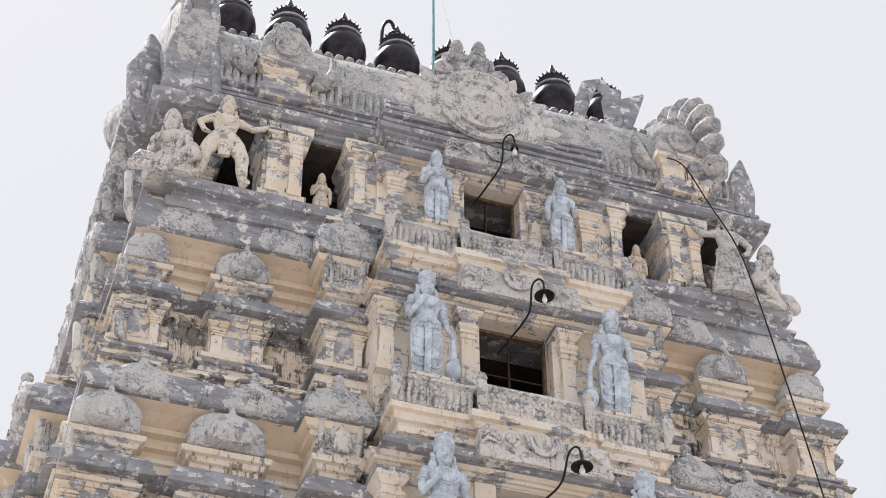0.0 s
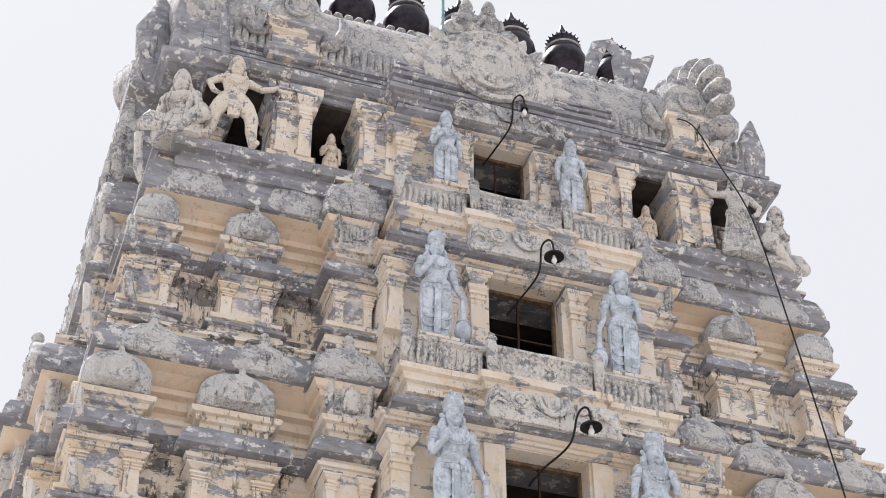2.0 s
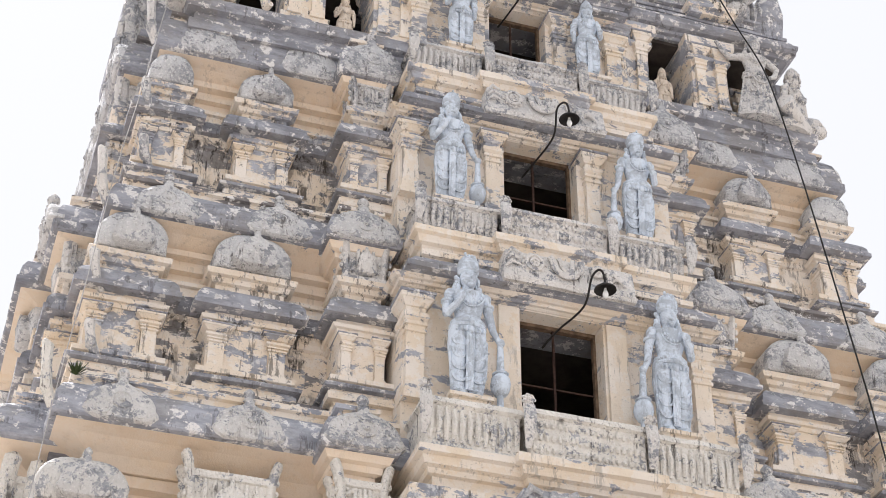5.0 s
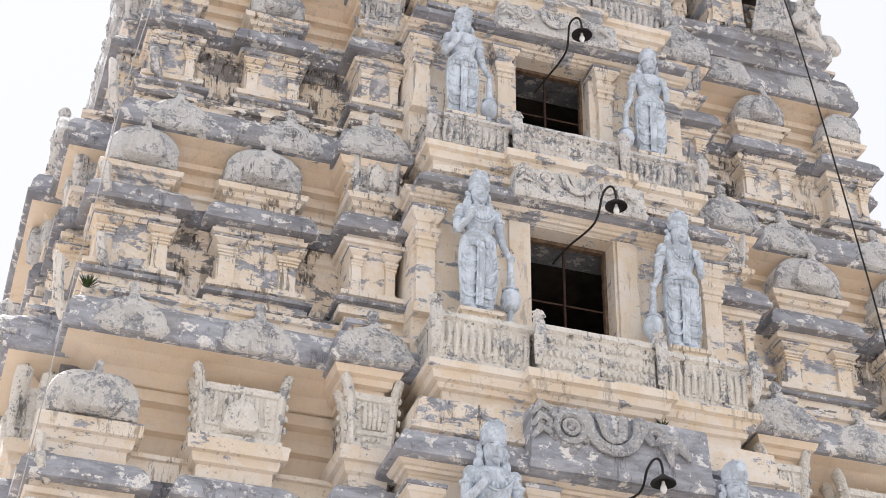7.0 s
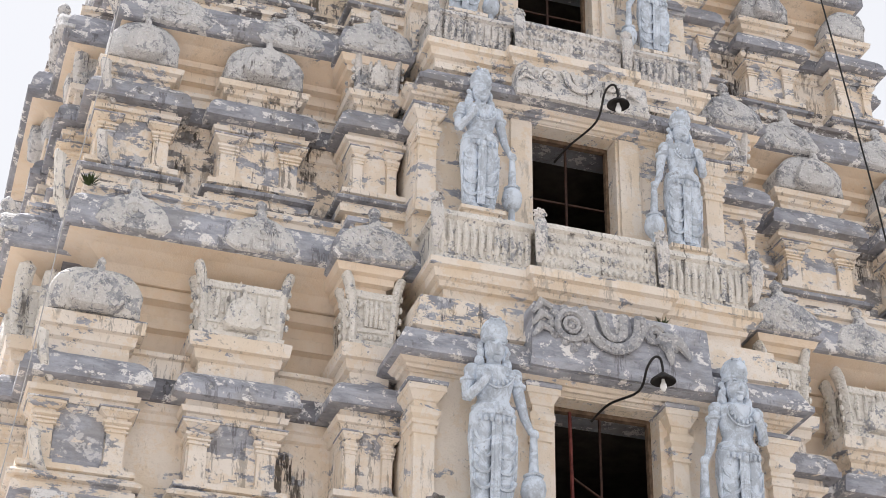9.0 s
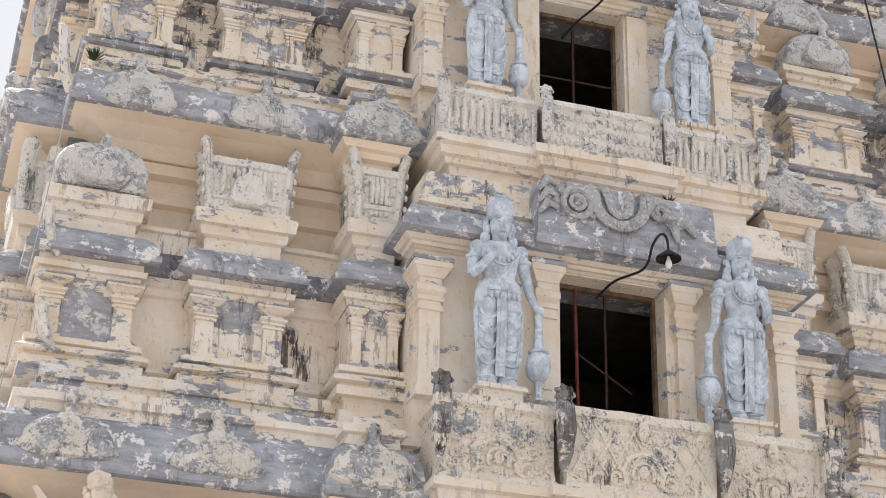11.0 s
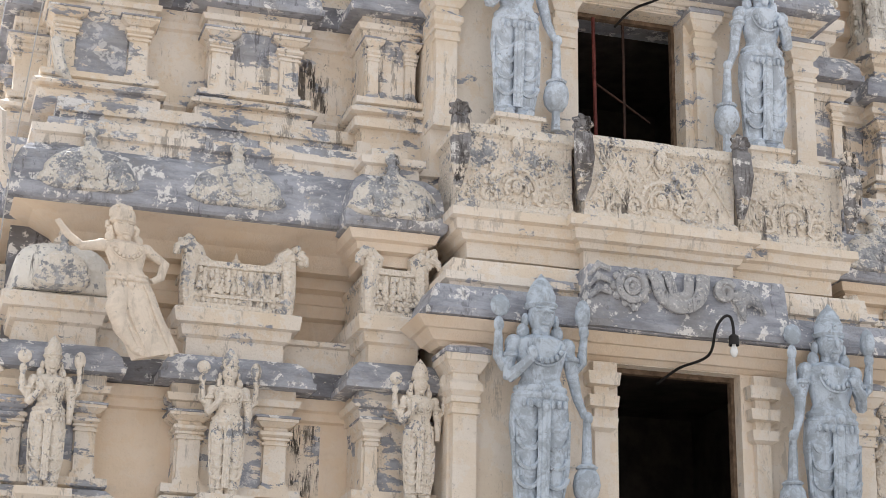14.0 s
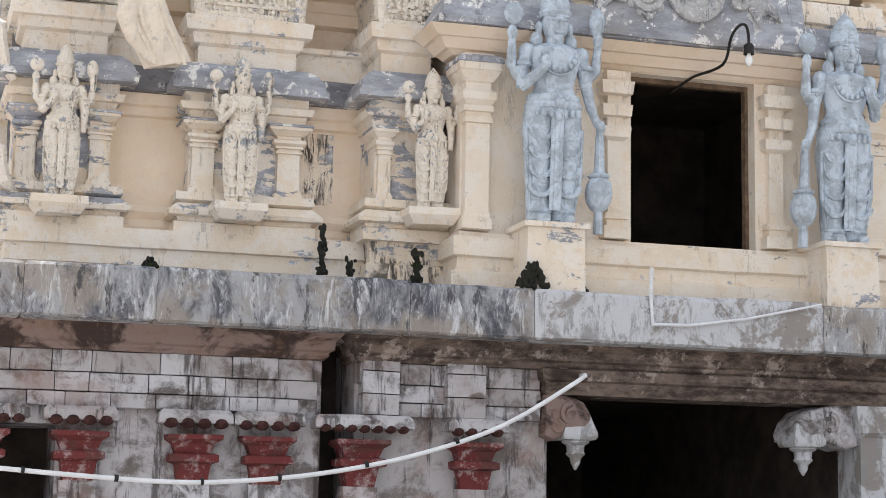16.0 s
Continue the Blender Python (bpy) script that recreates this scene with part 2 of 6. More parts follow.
def stack(bm, x0, x1, yf, yb, prof, wear=0.008, step=0.45, back=False):
    """Rectangles (height, overhang) joined upwards into a moulded block; the back stays at yb unless it overhangs too."""
    n = max(1, int((x1 - x0) / step))
    rings = []
    for z, e in prof:
        a, b, f, r = x0 - e, x1 + e, yf - e, yb + (e if back else 0)
        pts = [(a + (b - a) * i / n, f, z) for i in range(n + 1)] + [(b, r, z), (a, r, z)]
        rings.append([bm.verts.new(jit(p, wear)) for p in pts])
    for lo, hi in zip(rings, rings[1:]):
        for i in range(len(lo)):
            j = (i + 1) % len(lo)
            bm.faces.new((lo[i], lo[j], hi[j], hi[i]))
    bm.faces.new(rings[0][::-1])
    bm.faces.new(rings[-1])
    return bm


def box(bm, x0, x1, y0, y1, z0, z1, wear=0.006):
    return stack(bm, x0, x1, y0, y1, ((z0, 0), (z1, 0)), wear)


def tube(bm, pts, radii, seg=9, flat=1.0):
    """A limb through pts with round ends; flat squeezes it front to back."""
    pts = [Vector(p) for p in pts]
    rings = []
    for i, p in enumerate(pts):
        d = (pts[min(i + 1, len(pts) - 1)] - pts[max(i - 1, 0)]).normalized()
        side = d.cross(Vector((0, 1, 0)))
        side = side.normalized() if side.length > 0.05 else Vector((1, 0, 0))
        up = side.cross(d).normalized()
        r = radii[i]
        rings.append([bm.verts.new(p + side * (r * math.cos(6.2832 * k / seg)) + up * (r * flat * math.sin(6.2832 * k / seg))) for k in range(seg)])
    for lo, hi in zip(rings, rings[1:]):
        for k in range(seg):
            bm.faces.new((lo[k], lo[(k + 1) % seg], hi[(k + 1) % seg], hi[k]))
    bm.faces.new(rings[0][::-1])
    bm.faces.new(rings[-1])
    return bm


def smooth_line(pts, steps=4):
    """A rounded polyline through pts."""
    p = [Vector(pts[0])] + [Vector(q) for q in pts] + [Vector(pts[-1])]
    out = []
    for a, b, c, d in zip(p, p[1:], p[2:], p[3:]):
        for i in range(steps):
            t = i / steps
            out.append(0.5 * (2 * b + (c - a) * t + (2 * a - 5 * b + 4 * c - d) * t * t + (3 * b - a - 3 * c + d) * t ** 3))
    return out + [p[-1]]


def lathe(bm, prof, at=(0, 0, 0), seg=16, sx=1.0, sy=1.0):
    rings = []
    for r, z in prof:
        rings.append([bm.verts.new((at[0] + sx * r * math.cos(6.2832 * k / seg), at[1] + sy * r * math.sin(6.2832 * k / seg), at[2] + z)) for k in range(seg)])
    for lo, hi in zip(rings, rings[1:]):
        for k in range(seg):
            bm.faces.new((lo[k], lo[(k + 1) % seg], hi[(k + 1) % seg], hi[k]))
    bm.faces.new(rings[0][::-1])
    bm.faces.new(rings[-1])
    return bm


def ball(bm, c, r, sx=1, sy=1, sz=1, seg=10):
    n = 6
    prof = [(r * math.sin(math.pi * (i + 0.25) / (n + 0.5)), -r * sz * math.cos(math.pi * (i + 0.25) / (n + 0.5))) for i in range(n + 1)]
    return lathe(bm, prof, c, seg, sx, sy)


def plate(bm, outline, yf, yb, rough=0.0, dome=0.0):
    """A flat shape in x and z with thickness, its front swelling towards the middle."""
    cx = sum(p[0] for p in outline) / len(outline)
    cz = sum(p[1] for p in outline) / len(outline)
    rings = []
    for k in (1.0, 0.93, 0.7, 0.45, 0.2):
        d = yf + 0.02 - dome * (1 - k * k) if k < 1 else yf + 0.05
        rings.append([bm.verts.new(jit((cx + (x - cx) * k, d - 0.02, cz + (z - cz) * k), rough)) for x, z in outline])
    backs = [bm.verts.new((x, yb, z)) for x, z in outline]
    n = len(outline)
    for lo, hi in zip([backs] + rings, rings):
        for i in range(n):
            bm.faces.new((lo[i], lo[(i + 1) % n], hi[(i + 1) % n], hi[i]))
    bm.faces.new(rings[-1])
    bm.faces.new(backs[::-1])
    return bm


def ring_relief(bm, cx, y, cz, r, w, seg=14, a0=0.0, a1=6.2832, grow=0.0):
    """A raised ring or curl on a face that looks along -y."""
    pts, rad = [], []
    for k in range(seg + 1):
        a = a0 + (a1 - a0) * k / seg
        q = r * (1 - grow * k / seg)
        pts.append((cx + q * math.cos(a), y, cz + q * math.sin(a)))
        rad.append(w * (1 - 0.4 * grow * k / seg))
    return tube(bm, pts, rad, 5)


def lump(bm, seed, cx, y, cz, w, h, count, size):
    """Loose carved foliage: many small rounded knobs."""
    rnd = random.Random(seed)
    for _ in range(count):
        ball(bm, (cx + rnd.uniform(-w, w), y + rnd.uniform(-0.02, 0.03), cz + rnd.uniform(-h, h)), size * rnd.uniform(0.6, 1.3), 1, 0.8, rnd.uniform(0.7, 1.5), 6)
    return bm


# ---------------------------------------------------------------- ground and far ground
bm = bmesh.new()
gs = [bm.verts.new(p) for p in ((-900, -900, 0), (900, -900, 0), (900, 900, 0), (-900, 900, 0))]
bm.faces.new(gs)
tagged(part("ground", bm, SOIL, None), "dusty pale earth in front of the temple gate", "ground", kind="structure")

# ---------------------------------------------------------------- the tower's measures
MID = 22.0  # depth of the ridge
STOREYS = {  # statue plane, wing plane, half width of the cornice, its foot, top and band, soffit depth, edge of the inner bay, floor
    1: dict(y=16.01, wing=16.51, half=6.60, foot=7.44, top=8.05, band=8.42, recess=1.3, bay=3.30, floor=3.80),
    2: dict(y=16.83, wing=17.33, half=6.19, foot=12.04, top=12.55, band=12.84, recess=1.15, bay=3.15, floor=8.41),
    3: dict(y=17.6, wing=18.10, half=5.84, foot=15.57, top=16.09, band=16.37, recess=0.92, bay=3.03, floor=12.82),
    4: dict(y=18.21, wing=18.71, half=5.43, foot=18.97, top=19.67, band=19.94, recess=0.88, bay=2.83, floor=16.33),
}
SHRINES = {  # base, base top, column top, grey foot, grey top, neck top, eave top, roof top
    1: (4.38, 4.73, 5.47, 5.72, 6.01, 6.34, 6.50, 7.00),
    2: (8.86, 9.15, 9.89, 10.12, 10.45, 10.78, 10.96, 11.66),
    3: (13.16, 13.46, 14.12, 14.31, 14.65, 14.88, 14.98, 15.58),
    4: (16.61, 16.94, 17.54, 17.74, 18.05, 18.28, 18.38, 18.89),
}
SPANS = {
    1: ((-6.60, -5.42), (-4.95, -3.57), (-3.18, -2.27)),
    2: ((-6.35, -5.07), (-4.70, -3.43), (-3.04, -2.19)),
    3: ((-6.02, -4.85), (-4.52, -3.23), (-2.91, -2.03)),
    4: ((-5.57, -4.69), (-4.28, -3.23), (-2.74, -1.90)),
}
tower = thing("temple_tower", "tall weathered cream and grey plastered temple gate tower of five storeys", "tower")


def pilaster(parent, x, yf, w, z0, z1, mat, capmat, name="pilaster", tiers=False):
    """A square wall column with a vase, cushion and flared block under its beam."""
    h = z1 - z0
    bm = bmesh.new()
    k = w / 2
    g = min(1.0, w / 0.2)
    steps = ((0, 0.03), (0.06, 0.03), (0.065, 0.012), (0.09, 0.012), (0.095, 0), (0.60, -0.002), (0.605, 0.022), (0.635, 0.022), (0.64, 0.004), (0.665, 0.004), (0.67, 0.03),
             (0.70, 0.03), (0.705, 0.01), (0.735, 0.05), (0.775, 0.05), (0.80, 0.008), (0.835, 0.008), (0.84, 0.03), (0.895, 0.085), (0.90, 0.10), (0.94, 0.10), (0.945, 0.03), (1, 0.03))
    if tiers:                            # three slabs with deep gaps between them
        steps = ((0, 0.04), (0.07, 0.04), (0.075, 0.0), (0.11, 0.0), (0.115, 0.03), (0.15, 0.03), (0.155, -0.02), (0.58, -0.02), (0.60, 0.04), (0.66, 0.05), (0.665, -0.02),
                 (0.72, -0.02), (0.725, 0.05), (0.79, 0.06), (0.795, -0.02), (0.85, -0.02), (0.855, 0.06), (0.93, 0.075), (0.935, 0.0), (1, 0.0))
    stack(bm, x - k, x + k, yf, yf + 0.35, [(z0 + q * h, e * g) for q, e in steps], 0.005)
    if tiers:
        return part(name, bm, mat, parent)
    column = part(name, bm, mat, parent)
    bm = bmesh.new()
    stack(bm, x - k, x + k, yf, yf + 0.35, ((z1 - 0.062 * h, 0.09 * g), (z1 - 0.058 * h, 0.115 * g), (z1 - 0.035 * h, 0.115 * g), (z1 - 0.012 * h, 0.06 * g)), 0.006)
    part("abacus", bm, capmat, parent, "grey worn top block")
    return column


def finial(parent, x, y, z, s, mat):
    bm = bmesh.new()
    lathe(bm, [(0.5 * s, 0), (0.62 * s, 0.25 * s), (0.3 * s, 0.5 * s), (0.55 * s, 0.8 * s), (0.5 * s, 1.1 * s), (0.2 * s, 1.35 * s), (0.25 * s, 1.5 * s), (0.03 * s, 2.1 * s)], (x, y, z), 8)
    return part("finial", bm, mat, parent, smooth=True)


def gable_plate(parent, x, z, w, h, y, mat, seed, name="medallion", thick=0.14, round_top=False, rake=0.0):
    """The horseshoe medallion on a cornice or roof, with a boss, curls and a bud on top."""
    outline = [(x - 0.5 * w, z), (x - 0.56 * w, z + 0.16 * h), (x - 0.50 * w, z + 0.34 * h), (x - 0.42 * w, z + 0.45 * h), (x - 0.40 * w, z + 0.60 * h),
               (x - 0.26 * w, z + 0.76 * h), (x - 0.10 * w, z + 0.82 * h), (x - 0.08 * w, z + 0.92 * h), (x, z + h), (x + 0.08 * w, z + 0.92 * h), (x + 0.10 * w, z + 0.82 * h),
               (x + 0.26 * w, z + 0.76 * h), (x + 0.40 * w, z + 0.60 * h), (x + 0.42 * w, z + 0.45 * h), (x + 0.50 * w, z + 0.34 * h), (x + 0.56 * w, z + 0.16 * h), (x + 0.5 * w, z)]
    if round_top:
        half = [(0.40, 0.0), (0.52, 0.05), (0.61, 0.14), (0.58, 0.24), (0.54, 0.30), (0.53, 0.42), (0.47, 0.55), (0.38, 0.66), (0.27, 0.74), (0.15, 0.79), (0.08, 0.84), (0.07, 0.92)]
        outline = [(x - u * w, z + v * h) for u, v in half] + [(x, z + h)] + [(x + u * w, z + v * h) for u, v in reversed(half)]
    bm = bmesh.new()
    plate(bm, outline, y, y + thick, 0.008, 0.04)
    f = y - 0.03
    ring_relief(bm, x, f, z + 0.42 * h, 0.15 * w, 0.028 * w, 12)
    ball(bm, (x, f, z + 0.42 * h), 0.06 * w, 1, 1, 1, 7)
    for s in (-1, 1):
        ring_relief(bm, x + s * 0.30 * w, f + 0.02, z + 0.20 * h, 0.15 * w, 0.03 * w, 14, math.pi / 2, math.pi / 2 + s * 8.5, 0.75)
        ring_relief(bm, x + s * 0.22 * w, f + 0.02, z + 0.56 * h, 0.10 * w, 0.025 * w, 10, -math.pi / 2, -math.pi / 2 + s * 7.0, 0.7)
    lump(bm, seed, x, f + 0.02, z + 0.40 * h, 0.36 * w, 0.30 * h, 22, 0.026 * w)
    for i in range(13):                  # beaded rim
        a = math.pi * (-0.12 + 1.24 * i / 12)
        ball(bm, (x + 0.47 * w * math.cos(a), f + 0.03, z + 0.30 * h + 0.42 * h * math.sin(a)), 0.032 * w, 1, 0.7, 1, 6)
    lathe(bm, [(0.07 * w, 0), (0.10 * w, 0.05 * w), (0.06 * w, 0.1 * w), (0.10 * w, 0.16 * w), (0.09 * w, 0.22 * w), (0.02 * w, 0.30 * w)], (x, y + 0.06, z + 0.90 * h), 9)
    if rake:                             # leans back with the curve of the eave
        for v in bm.verts:
            v.co.y += rake * max(0.0, v.co.z - z)
    return part(name, bm, mat, parent, smooth=True)


def horn(bm, x, y, z, s, h):
    """One slim upturned leaf-like horn at a gable end; s gives its side."""
    pts = [(x - s * 0.03, y, z), (x - s * 0.02, y - 0.02, z + 0.3 * h), (x + s * 0.0, y - 0.03, z + 0.6 * h), (x + s * 0.035, y - 0.02, z + 0.82 * h), (x + s * 0.07, y, z + 0.94 * h), (x + s * 0.05, y + 0.01, z + h)]
    tube(bm, pts, (0.05, 0.06, 0.055, 0.06, 0.06, 0.025), 8, 1.7)
    for j in range(5):                   # scalloped outer rim
        t = 0.2 + 0.16 * j
        ball(bm, (x + s * (0.045 + 0.03 * t), y - 0.05, z + t * h), 0.035, 0.8, 0.9, 1.3, 6)


def shrine(k, x0, x1, yf, roof, seed, depth=0.9, columns=True, lift=0.0):
    """A small shrine in relief: base, panel, two wall columns, cornice, neck and roof."""
    zb, zt, zc, zg, zG, zn, ze, zr = SHRINES[k]
    zr += lift
    yb = yf + depth
    a, b = x0 + 0.14, x1 - 0.14
    bm = bmesh.new()
    stack(bm, a, b, yf + 0.10, yb, ((zt - 0.02, 0), (zc + 0.02, 0)), 0.008)
    body = part("shrine", bm, WALL[k], tower, "miniature plaster shrine with wall columns and roof")
    bm = bmesh.new()
    h = zt - zb
    stack(bm, a, b, yf + 0.10, yb, ((zb - 0.06, 0.14), (zb + 0.16 * h, 0.14), (zb + 0.2 * h, 0.10), (zb + 0.30 * h, 0.11), (zb + 0.5 * h, 0.15), (zb + 0.66 * h, 0.11), (zb + 0.72 * h, 0.05), (zb + 0.78 * h, 0.12), (zt, 0.12)))
    part("base_moulding", bm, WALL[k], body)
    bm = bmesh.new()
    stack(bm, a, b, yf + 0.10, yb, ((zb + 0.30 * h, 0.12), (zb + 0.33 * h, 0.19), (zb + 0.44 * h, 0.20), (zb + 0.68 * h, 0.11)), 0.009)
    part("base_roll", bm, CAP[k] if k > 2 else WALL[k + 1], body, "worn roll moulding")
    w = min(0.24, 0.2 * (b - a))
    if columns:
        for x in (a + 0.5 * w + 0.02, b - 0.5 * w - 0.02):
            pilaster(body, x, yf + 0.04, w, zt, zc, WALL[k], CAP[k])
        bm = bmesh.new()
        box(bm, a + w + 0.03, b - w - 0.03, yf + 0.09, yf + 0.15, zt, zc, 0.003)
        part("panel", bm, WORNPANEL[k], body, "flaking plaster panel")
    bm = bmesh.new()
    d = zg - zc
    stack(bm, a, b, yf + 0.10, yb, ((zc, 0.03), (zc + 0.3 * d, 0.05), (zc + 0.34 * d, 0.09), (zc + 0.6 * d, 0.11), (zc + 0.64 * d, 0.06), (zg, 0.06)))
    part("frieze", bm, WALL[k], body)
    bm = bmesh.new()
    d = zG - zg
    stack(bm, a, b, yf + 0.10, yb, ((zg + 0.003, 0.05), (zg + 0.004, 0.22), (zg + 0.22 * d, 0.225), (zg + 0.26 * d, 0.20), (zg + 0.55 * d, 0.185), (zg + 0.8 * d, 0.13), (zG, 0.06)), 0.009)
    part("cornice", bm, CAP[k], body, "grey weathered rounded cornice")
    bm = bmesh.new()
    d = ze - zG
    stack(bm, a + 0.06, b - 0.06, yf + 0.16, yb, ((zG, 0), (zn - 0.25 * d, 0), (zn - 0.2 * d, 0.05), (zn, 0.07), (zn + 0.01, 0.13), (ze - 0.02, 0.15), (ze, 0.13)))
    part("neck", bm, WALL[k], body)
    xm, hw = (a + b) / 2, (b - a) / 2
    bm = bmesh.new()
    d = zr - ze
    if roof == "dome":
        n = 15
        pts = []
        for t in range(n + 1):
            th = math.pi * t / n
            c, s = math.cos(th), math.sin(th)
            pts.append((xm + (hw + 0.04) * math.copysign(abs(c) ** (0.55 if hw > 0.6 or k < 3 else 0.85), c) * (1.0 if s > 0.25 else 0.93), ze + d * (0.04 + 0.96 * s ** 0.8)))
        plate(bm, pts, yf + 0.03, yb, 0.015, 0.10)
        part("roof", bm, ROOFSKIN[k], body, "domed grey roughcast roof", smooth=True)
        if hw > 0.35:
            gable_plate(body, xm, ze + 0.05 * d, 1.0 * hw, 0.92 * d, yf - 0.14, MEDAL[k], seed, "gable", thick=0.2, round_top=True)
        finial(body, xm, yf + 0.3, zr - 0.03, 0.14, RELIEF[k])
    else:
        stack(bm, xm - hw + 0.06, xm + hw - 0.06, yf + 0.1, yb, ((ze, 0.05), (ze + 0.05, 0.06), (ze + 0.1 * d, 0.0), (ze + 0.24 * d, 0.0), (ze + 0.25 * d, 0.025), (ze + 0.32 * d, 0.025), (ze + 0.33 * d, 0.0), (ze + 0.86 * d, 0.0), (ze + 0.88 * d, 0.03), (zr, 0.03)), 0.012, 0.2)
        n = max(4, int(hw / 0.075))
        for i in range(n):
            x = xm - hw + 0.2 + (2 * hw - 0.4) * i / max(1, n - 1)
            tube(bm, [(x, yf + 0.09, ze + 0.36 * d), (x, yf + 0.075, ze + 0.6 * d), (x, yf + 0.09, ze + 0.84 * d)], (0.024, 0.036, 0.024), 6)
            ball(bm, (x, yf + 0.09, ze + 0.18 * d), 0.03, 1, 0.8, 1.2, 6)
        lump(bm, seed, xm, yf + 0.08, ze + 0.55 * d, hw * 0.75, 0.26 * d, 110 if k == 1 else 22, 0.026)
        part("roof", bm, PARAPET if k == 1 else RELIEF[k], body, "carved barrel roof front")
        for s in (-1, 1):
            bm = bmesh.new()
            if k == 1:                   # broad wings curling up to a carved beast head
                hx = xm + s * (hw - 0.05)
                tube(bm, [(xm + s * 0.42 * hw, yf + 0.20, zr - 0.10 * d), (xm + s * 0.72 * hw, yf + 0.18, zr + 0.0 * d), (hx - s * 0.05, yf + 0.15, zr + 0.2 * d), (hx + s * 0.03, yf + 0.13, zr + 0.36 * d)], (0.06, 0.10, 0.10, 0.07), 8, 1.2)
                tube(bm, [(hx, yf + 0.16, ze + 0.05), (hx + s * 0.01, yf + 0.14, ze + 0.5 * d), (hx - s * 0.01, yf + 0.13, zr + 0.1 * d)], (0.07, 0.08, 0.09), 8, 1.4)
                lump(bm, seed + s, hx + s * 0.06, yf + 0.08, zr + 0.28 * d, 0.07, 0.09, 18, 0.036)
                tube(bm, [(hx + s * 0.08, yf + 0.06, zr + 0.28 * d), (hx + s * 0.15, yf + 0.03, zr + 0.18 * d), (hx + s * 0.17, yf + 0.03, zr + 0.04 * d)], (0.05, 0.04, 0.02), 7)
            else:
                horn(bm, xm + s * (hw - 0.03), yf + 0.14, ze + 0.05, s, 1.30 * d)
                horn(bm, xm + s * (hw - 0.03), yf + 0.44, ze + 0.05, s, 1.22 * d)
            part("horn", bm, PARAPET if k == 1 else RELIEF[k], body, "upturned leaf horn", smooth=True)
        if hw > 0.3 and 1 < k < 4:
            gable_plate(body, xm, ze + 0.14 * d, 0.75 * hw, 0.72 * d, yf + 0.0, RELIEF[k], seed + 3, "medallion", round_top=True)
        finial(body, xm, yf + 0.32, zr, 0.085, WALL[k])
    return body


def curved_cornice(name, x0, x1, yf, yb, foot, top, band, k, back=False):
    """The big eave with its rounded grey face, cream soffit and band on top."""
    d = top - foot
    bm = bmesh.new()
    stack(bm, x0, x1, yf, yb, ((foot - 0.012, -0.10), (foot, -0.02), (foot + 0.05 * d, 0.0), (foot + 0.24 * d, 0.0), (foot + 0.28 * d, -0.025), (foot + 0.6 * d, -0.05), (foot + 0.85 * d, -0.11), (top, -0.20)), 0.010, 0.35, back)
    c = part(name, bm, CAP[k], tower, "long grey weathered rounded eave cornice")
    q = min(1.0, 0.4 * (x1 - x0) / 0.62)
    bm = bmesh.new()
    if x1 - x0 < 1.6:
        stack(bm, x0, x1, yf, yb, ((foot - 0.34, -0.24), (foot - 0.22, -0.24), (foot - 0.20, -0.17), (foot - 0.12, -0.16), (foot - 0.10, -0.10), (foot - 0.014, -0.06)), 0.008, 0.5)
    else:
        stack(bm, x0, x1, yf, yb, ((foot - 0.30, -0.62 * q), (foot - 0.16, -0.50 * q), (foot - 0.05, -0.28 * q), (foot - 0.014, -0.085)), 0.008, 0.5, back)
    part("soffit", bm, PLAIN[k], c, "curved cream soffit")
    bm = bmesh.new()
    e = band - top
    stack(bm, x0, x1, yf, yb, ((top + 0.002, -0.24), (top + 0.35 * e, -0.25), (top + 0.4 * e, -0.20), (top + 0.62 * e, -0.20), (top + 0.68 * e, -0.34), (band, -0.36)), 0.012, 0.4, back)
    part("band", bm, BAND[k], c, "flaking moulded band")
    return c


def bar_window(parent, w, y, z0, z1, q=0.0):
    bm = bmesh.new()
    box(bm, q - 0.02 * w - 0.014, q - 0.02 * w + 0.014, y, y + 0.03, z0, z1, 0)
    part("window_bar", bm, RUST, parent, "rusty iron bar")
    bm = bmesh.new()
    box(bm, q - w, q + w, y + 0.035, y + 0.06, z0 + 0.46 * (z1 - z0) - 0.012, z0 + 0.46 * (z1 - z0) + 0.012, 0)
    part("window_bar", bm, RUST, parent, "rusty iron bar")


def casement(parent, x, y, z0, z1):
    """A rusty iron shutter frame standing half open in the doorway, with a thin upright bar behind."""
    h = z1 - z0
    bm = bmesh.new()
    tube(bm, [(x, y, z0 + 0.05), (x - 0.03, y - 0.02, z1 - 0.06)], (0.022, 0.022), 6)
    part("shutter_stile", bm, REDIRON, parent, "red-brown iron stile")
    for f0, f1 in ((0.52, 0.34), (0.10, 0.02)):
        bm = bmesh.new()
        tube(bm, [(x, y, z0 + f0 * h), (x + 0.72, y + 0.16, z0 + f1 * h)], (0.014, 0.014), 6)
        part("shutter_rail", bm, RUST, parent, "rusty iron rail")
    bm = bmesh.new()
    box(bm, x + 0.36, x + 0.385, y + 0.06, y + 0.085, z0, z1, 0)
    part("window_bar", bm, RUST, parent, "rusty iron bar")


